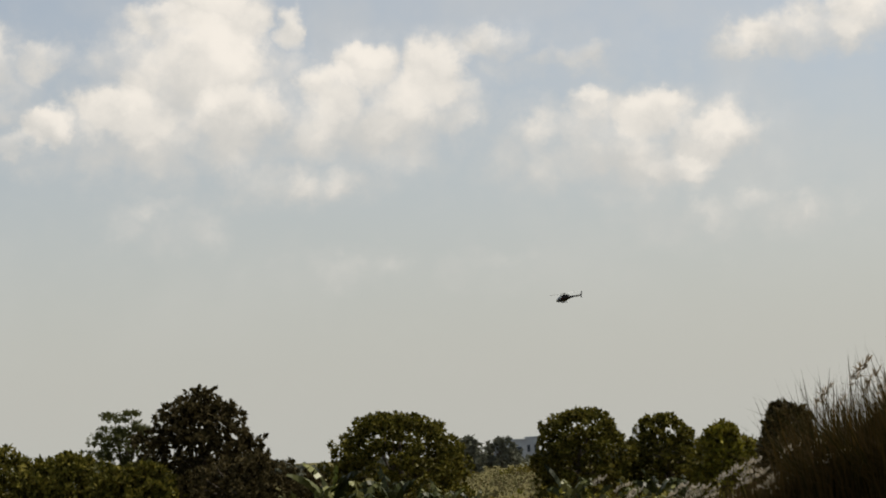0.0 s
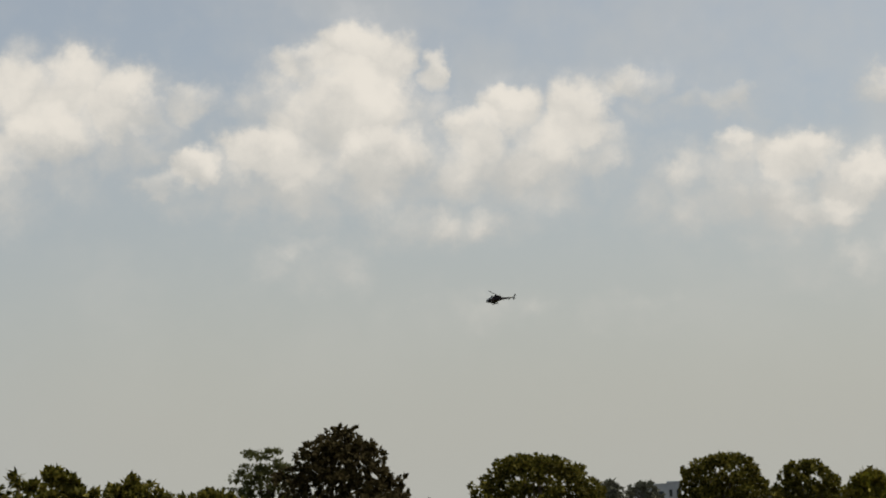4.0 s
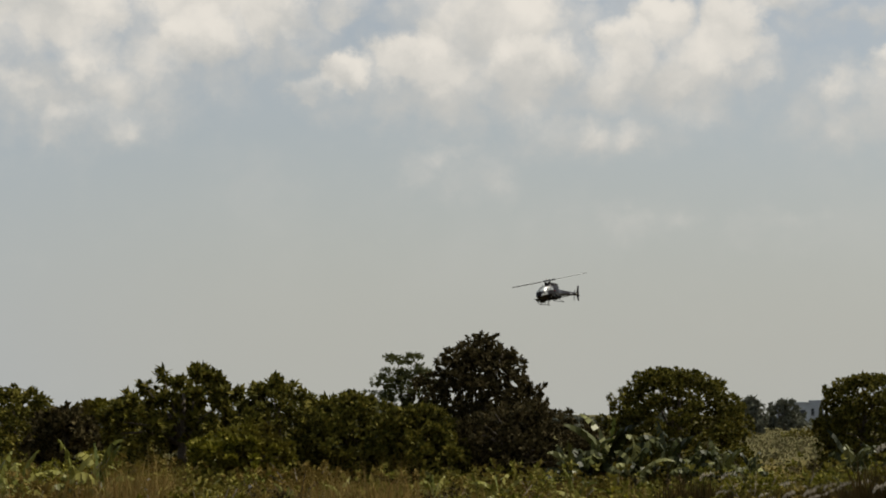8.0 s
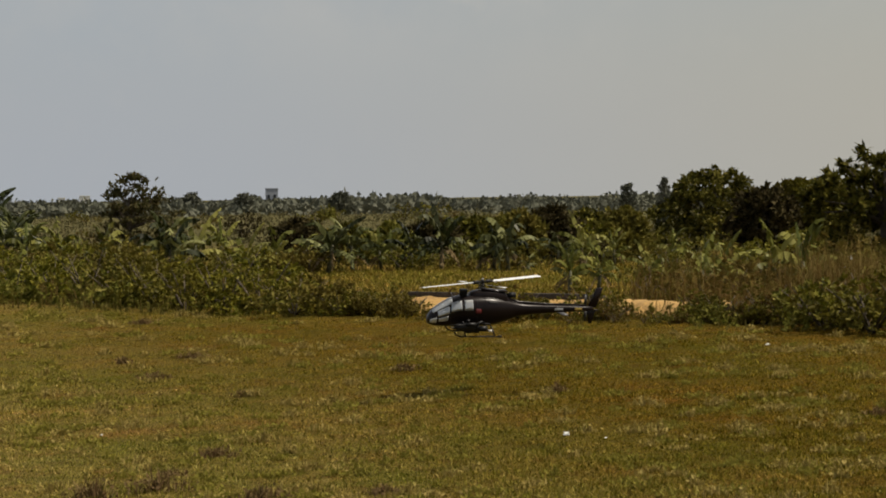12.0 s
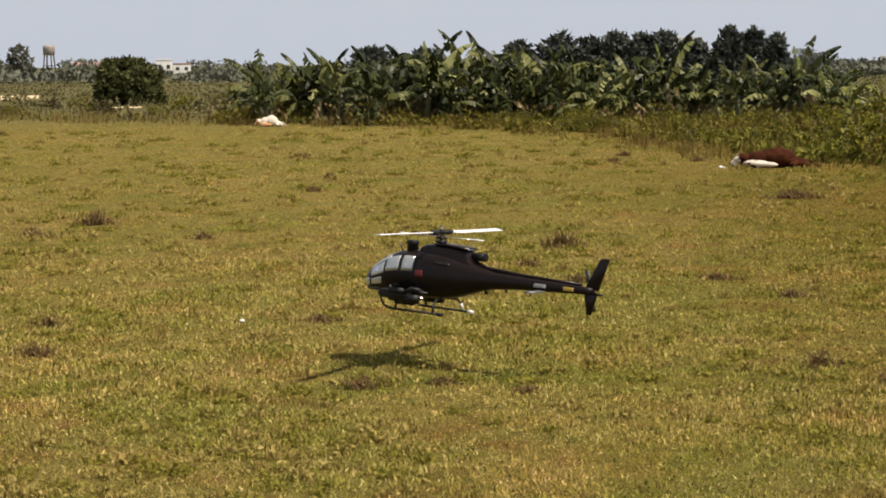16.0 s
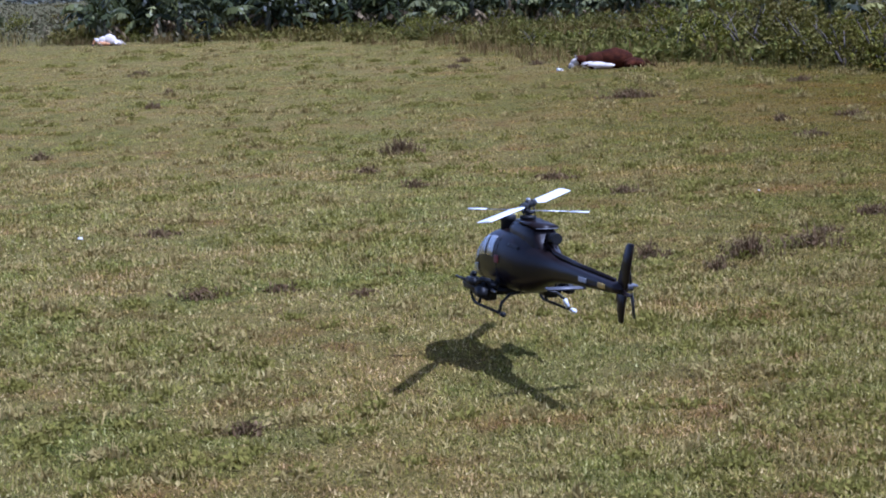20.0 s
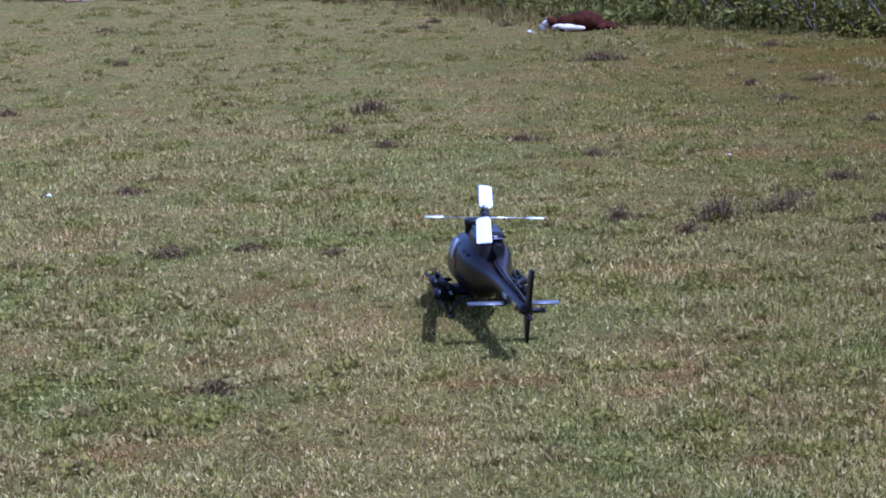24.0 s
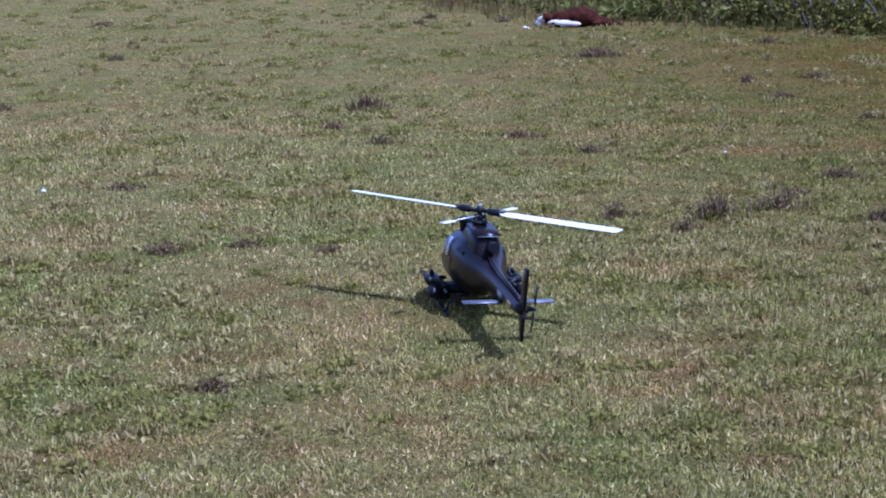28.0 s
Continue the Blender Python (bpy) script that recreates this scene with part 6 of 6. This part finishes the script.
def build_helicopter():
    ob = thing("helicopter", Matrix.Identity(4), "dark gunmetal radio-controlled model helicopter with white rotor blades", "helicopter")
    ring = [k * 15 for k in range(24)]
    part("fuselage", skin([h[0] for h in HULL], ring, 0, True), M_PAINT, ob)
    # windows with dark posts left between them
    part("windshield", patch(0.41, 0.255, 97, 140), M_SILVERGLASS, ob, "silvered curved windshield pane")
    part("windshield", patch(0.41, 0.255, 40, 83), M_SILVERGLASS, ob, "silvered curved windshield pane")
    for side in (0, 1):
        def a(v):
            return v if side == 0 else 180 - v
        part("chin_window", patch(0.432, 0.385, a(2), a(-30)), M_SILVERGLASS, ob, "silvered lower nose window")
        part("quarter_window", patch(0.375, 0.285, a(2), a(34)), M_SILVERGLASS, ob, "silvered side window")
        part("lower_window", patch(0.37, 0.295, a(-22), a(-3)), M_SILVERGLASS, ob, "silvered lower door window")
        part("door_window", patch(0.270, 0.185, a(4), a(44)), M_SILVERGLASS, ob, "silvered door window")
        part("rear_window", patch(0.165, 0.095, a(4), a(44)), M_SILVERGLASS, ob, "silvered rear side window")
        part("door_line", patch(0.278, 0.274, a(-60), a(60), 0.0012, 8), M_BLACK, ob)
        part("door_line", patch(0.062, 0.058, a(-50), a(50), 0.0012, 8), M_BLACK, ob)
        part("marking", patch(0.075, 0.030, a(-2), a(7)), M_RED, ob, "small red rectangular marking")
        part("marking", patch(-0.60, -0.67, a(-12), a(12)), M_GREYMARK, ob, "pale grey bar of illegible lettering")
        part("marking", patch(-0.77, -0.83, a(-17), a(15)), M_YELLOW, ob, "yellow band on the tail boom")
        part("vent", patch(-0.03, -0.12, a(28), a(36)), M_BLACK, ob, "dark cooling slot")
        y = 1 if side == 0 else -1
        # side pod with barrel and bracket
        pod = part("side_pod", tubes((((0.25, y * 0.168, 0.085), (0.245, y * 0.168, 0.085), (0.10, y * 0.168, 0.085), (0.085, y * 0.168, 0.085)), [0.020, 0.024, 0.024, 0.016]), sides=14), M_BLACK, ob, "black cylindrical side pod")
        part("ammo_drum", tubes((((0.05, y * 0.152, 0.07), (0.055, y * 0.152, 0.07), (0.135, y * 0.152, 0.07), (0.14, y * 0.152, 0.07)), [0.014, 0.024, 0.024, 0.014]), sides=14), M_BLACK, pod)
        part("feed_box", block(0.07, 0.035, 0.04, 0.005, pose(0.03, y * 0.188, 0.075)), M_BLACK, pod)
        for ay, az_ in ((0, 0), (0.011, 0), (-0.011, 0), (0.006, 0.010), (-0.006, 0.010), (0.006, -0.010), (-0.006, -0.010)):
            part("muzzle", tubes((((0.262, y * 0.168 + ay, 0.085 + az_), (0.24, y * 0.168 + ay, 0.085 + az_)), 0.0042), sides=6), M_BLACK, pod)
        part("gun_barrel", tubes((((0.31, y * 0.195, 0.105), (0.16, y * 0.195, 0.105)), 0.0055), sides=8), M_BLACK, pod)
        part("gun_box", block(0.085, 0.024, 0.03, 0.004, pose(0.13, y * 0.193, 0.108)), M_BLACK, pod)
        part("rail", block(0.27, 0.014, 0.012, 0.003, pose(0.10, y * 0.15, 0.108)), M_BLACK, pod)
        part("bracket", block(0.03, 0.08, 0.012, 0.003, pose(0.17, y * 0.15, 0.106)), M_BLACK, pod)
        part("bracket", block(0.014, 0.018, 0.04, 0.003, pose(0.19, y * 0.168, 0.112)), M_BLACK, pod)
        part("sight", block(0.03, 0.016, 0.02, 0.003, pose(0.15, y * 0.175, 0.135)), M_BLACK, pod)
        part("ammo_box", block(0.12, 0.05, 0.055, 0.006, pose(0.11, y * 0.135, 0.062)), M_BLACK, pod)
        part("feed_chute", tubes((((0.09, y * 0.185, 0.10), (0.05, y * 0.178, 0.125), (0.02, y * 0.155, 0.12), (0.0, y * 0.125, 0.10)), 0.011), sides=8), M_BLACK, pod)
        part("rear_cap", tubes((((0.088, y * 0.168, 0.085), (0.06, y * 0.168, 0.085), (0.055, y * 0.168, 0.085)), [0.024, 0.024, 0.015]), sides=12), M_BLACK, pod)
        # skids
        part("skid", tubes((((0.262, y * 0.15, 0.072), (0.254, y * 0.15, 0.044), (0.236, y * 0.15, 0.02), (0.205, y * 0.15, 0.008), (0.16, y * 0.15, 0.006), (-0.12, y * 0.15, 0.006)), 0.0062), sides=8), M_BLACK, ob)
        part("skid_cap", cylinder((-0.105, y * 0.15, 0.006), (-0.135, y * 0.15, 0.006), 0.010, None, 10), M_WHITE if side == 1 else M_BLACK, ob, "white rubber skid cap" if side == 1 else "black rubber skid cap")
        for x in (0.175, -0.06):
            part("skid_strut", tubes((((x, y * 0.05, 0.082), (x, y * 0.10, 0.074), (x - 0.008, y * 0.135, 0.045), (x - 0.014, y * 0.15, 0.008)), 0.0062), sides=8), M_BLACK, ob)
        if side == 1:
            part("strut_sleeve", tubes((((-0.067, y * 0.133, 0.047), (-0.073, y * 0.147, 0.014)), 0.0088), sides=8), M_WHITE, ob, "white sleeve on the rear skid strut")
        part("stabiliser", block(0.048, 0.15, 0.008, 0.003, pose(-0.65, y * 0.104, 0.181)), M_GREYPAINT, ob, "grey tail stabiliser")
        part("step", block(0.28, 0.012, 0.008, 0.002, pose(0.14, y * 0.135, 0.078)), M_STEEL, ob, "bright metal side step")
    # added block: pod bracket and the shade under the hull in one black part
    part("pod_gap_block", block(0.10, 0.34, 0.034, 0.006, pose(0.15, 0, 0.066)), M_BLACK, ob, "black cross block filling the shaded gap between the side pods")
    # engine deck, intake stub, exhaust, mast
    deck = bmesh.new()
    rows = []
    for x, top, half in ((0.110, 0.325, 0.030), (0.098, 0.345, 0.045), (0.06, 0.357, 0.058), (0.0, 0.361, 0.063), (-0.10, 0.357, 0.062), (-0.185, 0.349, 0.054), (-0.192, 0.340, 0.050), (-0.205, 0.30, 0.044), (-0.235, 0.272, 0.036)):
        rows.append([deck.verts.new((x, half * math.copysign(abs(math.cos(radians(a_))) ** 0.5, math.cos(radians(a_))), 0.25 + (top - 0.25) * max(0.0, math.sin(radians(a_))) ** 0.4)) for a_ in range(0, 181, 15)])
    for r0, r1 in zip(rows, rows[1:]):
        for k in range(len(r0) - 1):
            deck.faces.new((r0[k], r1[k], r1[k + 1], r0[k + 1]))
    deck.faces.new(rows[0])
    deck.faces.new(rows[-1][::-1])
    bmesh.ops.recalc_face_normals(deck, faces=deck.faces)
    part("engine_cowling", deck, M_PAINT, ob)
    part("cowling_lid", block(0.215, 0.106, 0.007, 0.002, pose(-0.095, 0, 0.360, 0, -3, 0)), M_PAINT, ob, "flat lid with overhanging lip")
    part("cowling_trim", block(0.005, 0.092, 0.005, 0.0015, pose(-0.202, 0, 0.349)), M_GREYPAINT, ob, "grey metal strip")
    exhaust = part("exhaust", tubes((((-0.16, -0.012, 0.312), (-0.225, -0.012, 0.314), (-0.226, -0.012, 0.314), (-0.272, -0.012, 0.316)), [0.018, 0.018, 0.0215, 0.0215]), sides=18), M_BLACK, ob, "black round exhaust pipe")
    part("exhaust_rim", tubes((((-0.270, -0.012, 0.316), (-0.279, -0.012, 0.316)), [0.0225, 0.0225]), sides=18), M_BLACK, exhaust, "", False)
    part("exhaust_mouth", tubes((((-0.2785, -0.012, 0.316), (-0.2805, -0.012, 0.316)), [0.0195, 0.0195]), sides=18), M_BLACK, exhaust, "dark open pipe mouth", False)
    part("roof_stub", tubes((((0.16, 0.025, 0.300), (0.16, 0.025, 0.345), (0.16, 0.025, 0.347), (0.16, 0.025, 0.366), (0.16, 0.025, 0.369)), [0.030, 0.030, 0.033, 0.033, 0.028]), sides=20), M_BLACK, ob, "black cylindrical roof stub")
    part("wire_cutter", tubes((((0.235, 0, 0.295), (0.255, 0, 0.335), (0.262, 0, 0.342)), [0.005, 0.0045, 0.002]), sides=6), M_GREYPAINT, ob, "grey wire cutter fin")
    part("mast", cylinder((0, 0, 0.34), (0, 0, 0.424), 0.010), M_BLACK, ob)
    part("swashplate", tubes((((0, 0, 0.368), (0, 0, 0.371), (0, 0, 0.380), (0, 0, 0.383)), [0.016, 0.034, 0.034, 0.014]), sides=18), M_BLACK, ob)
    part("washout_base", block(0.05, 0.022, 0.014, 0.003, pose(0, 0, 0.395, 0, 0, 35)), M_BLACK, ob)
    for k in range(3):
        c, s = math.cos(k * 2.09), math.sin(k * 2.09)
        part("control_rod", cylinder((0.026 * c, 0.026 * s, 0.33), (0.026 * c, 0.026 * s, 0.372), 0.003, None, 6), M_BLACK, ob)
        part("upper_link", cylinder((0.030 * c, 0.030 * s, 0.378), (0.022 * c, 0.022 * s, 0.418), 0.0028, None, 6), M_BLACK, ob)
    # tail
    part("upper_fin", plate([(-0.885, 0.226), (-0.955, 0.372), (-0.972, 0.380), (-1.010, 0.380), (-0.985, 0.30), (-0.958, 0.212)], 0.012), M_PAINT, ob)
    part("lower_fin", plate([(-0.878, 0.200), (-0.958, 0.204), (-0.938, 0.14), (-0.925, 0.088), (-0.900, 0.088)], 0.012), M_PAINT, ob)
    part("tail_fairing", plate([(-0.90, 0.212), (-0.985, 0.198), (-0.990, 0.190), (-0.90, 0.192)], 0.022), M_PAINT, ob)
    part("drive_cover", tubes((((-0.16, 0, 0.31), (-0.3, 0, 0.262), (-0.5, 0, 0.248), (-0.86, 0, 0.236)), [0.010, 0.010, 0.009, 0.007]), sides=8), M_PAINT, ob)
    part("aerial", block(0.02, 0.003, 0.03, 0.0008, pose(-0.30, 0, 0.142)), M_BLACK, ob)
    part("aerial", block(0.014, 0.003, 0.02, 0.0008, pose(-0.42, 0, 0.158)), M_BLACK, ob)
    part("gearbox", cylinder((-0.885, -0.016, 0.205), (-0.885, -0.045, 0.205), 0.012, 0.009, 10), M_BLACK, ob)
    # rotors, each turning on its own axle
    rotor = part("main_rotor", tubes((((0, 0, -0.012), (0, 0, -0.008), (0, 0, 0.008), (0, 0, 0.016), (0, 0, 0.020)), [0.010, 0.017, 0.017, 0.010, 0.006]), sides=14), M_BLACK, ob, "black rotor head with bright cap")
    part("head_cap", tubes((((0, 0, 0.016), (0, 0, 0.024), (0, 0, 0.028)), [0.010, 0.009, 0.004]), sides=12), M_STEEL, rotor, "bright metal cap")
    rotor.location = (0, 0, 0.424)
    for turn in (0, 180):
        main_blade(rotor, turn)
    bar = part("flybar", cylinder((0, -0.22, -0.022), (0, 0.22, -0.022), 0.0022, None, 6), M_STEEL, rotor)
    for y in (-0.2, 0.2):
        part("paddle", block(0.034, 0.075, 0.004, 0.0015, pose(0, y * 1.05, -0.022)), M_WHITE, rotor, "white flybar paddle")
    part("mixer_arm", block(0.05, 0.012, 0.01, 0.002, pose(0, 0, -0.022)), M_BLACK, rotor)
    tail = part("tail_rotor", tubes((((0, 0.004, 0), (0, -0.012, 0)), [0.009, 0.007]), sides=10), M_BLACK, ob)
    tail.location = (-0.885, -0.045, 0.205)
    for k in (0, 180):
        b = part("tail_blade", block(0.022, 0.0035, 0.092, 0.0012, pose(0, -0.006, 0.062)), M_CARBON, tail, "black tail rotor blade")
        b.matrix_local = pose(0, 0, 0, 0, k, 0)
    return ob, rotor, tail


helicopter, main_rotor, tail_rotor = build_helicopter()

# seconds, place, heading to the left of +x, pitch up, roll
FLIGHT = [
    (0, 75.02, 41.07, 8.52, 88.6, -3.8, -1.7), (1, 74.90, 45.10, 9.87, 92.0, -2.7, -1.1), (2, 74.65, 49.07, 11.57, 83.6, -2.6, -0.1), (3, 72.00, 49.36, 12.18, 56.0, 2.8, 0.3),
    (3.5, 69.3, 48.7, 11.6, 70, 3, 3), (4.5, 59.5, 42.2, 8.7, 130, 1, 10), (5.5, 48.2, 33.9, 6.0, 178, 0, 6), (6, 43.12, 30.25, 5.365, 189.7, -0.3, 3.8), (7, 33.30, 24.11, 4.121, 192.6, 0.2, 7.4), (8, 25.54, 20.03, 3.585, 186.0, -0.4, 10.4),
    (9, 19.76, 18.63, 2.573, 180.0, 5.0, 6.0), (10, 14.67, 16.476, 2.137, 179.6, 3.7, 10.4), (11, 10.08, 14.09, 1.189, 181.0, 4.1, -3.8), (12, 6.741, 12.852, 0.485, 167.0, 1.5, -4.8),
    (13, 3.127, 10.662, 0.242, 158.3, 5.4, -4.8), (13.5, 1.889, 10.281, 0.244, 167.5, 7.0, -2.7), (16, 0.068, 9.634, 0.295, 145.8, 2.7, 4.1), (17, 0.286, 9.58, 0.235, 109.0, 2.6, 3.4),
    (18, 0.722, 8.515, 0.347, 99.0, 2.8, 0.5), (19, 0.988, 7.606, 0.351, 98.7, 0.5, 2.1), (20, 1.064, 7.088, 0.219, 102.7, -0.9, 2.9), (21, 1.062, 7.30, -0.004, 97.1, -0.3, 2.4),
    (22, 1.039, 7.39, -0.012, 91.9, 0.7, 1.8), (25, 1.035, 7.386, -0.010, 91.9, 1.2, 2.0), (28, 1.032, 7.386, -0.010, 91.9, 1.2, 2.0)]

# seconds and the blades' angle to the nose; the two blades look alike every half turn
TURNS = [(0, 20), (1, 80), (2, 150), (3, 30), (6, 40), (7, 48), (8, 109), (9, 45), (10, 87), (11, 162), (12, 34), (13, 121), (13.5, 173), (16, 96), (17, 0), (18, 106), (19, 116), (20, 146),
         (21, 89), (22, 23), (25, 64), (26, 66), (27, 177), (28, 42)]


def spin(per_frame):
    """A steady fast turn that shows the given angles at the given times."""
    rows, angle = [], TURNS[0][1]
    for (t0, a0), (t1, a1) in zip(TURNS, TURNS[1:]):
        n = frame(t1) - frame(t0)
        want = per_frame * n
        total = a1 - a0 + 180 * round((want - (a1 - a0)) / 180)
        for k in range(n):
            rows.append((t0 + k / FPS, angle + total * k / n))
        angle += total
    return rows + [(TURNS[-1][0], angle)]


# seconds and the tilt of the rotor disc to the left side
TILT = [(0, 0), (12.2, 0), (12.8, 18), (13.1, 18), (13.4, 0), (28, 0)]


def motions():
    walk(helicopter, [(t, pose(x, y, z, roll, -pitch, heading)) for t, x, y, z, heading, pitch, roll in FLIGHT])
    walk(main_rotor, [(t, pose(0, 0, 0.424, float(np.interp(t, *zip(*TILT))), 0, 0) @ pose(0, 0, 0, 0, 0, a)) for t, a in spin(63)])
    walk(tail_rotor, [(t, pose(-0.885, -0.045, 0.205, 0, a * 1.1, 0)) for t, a in spin(70)])


motions()
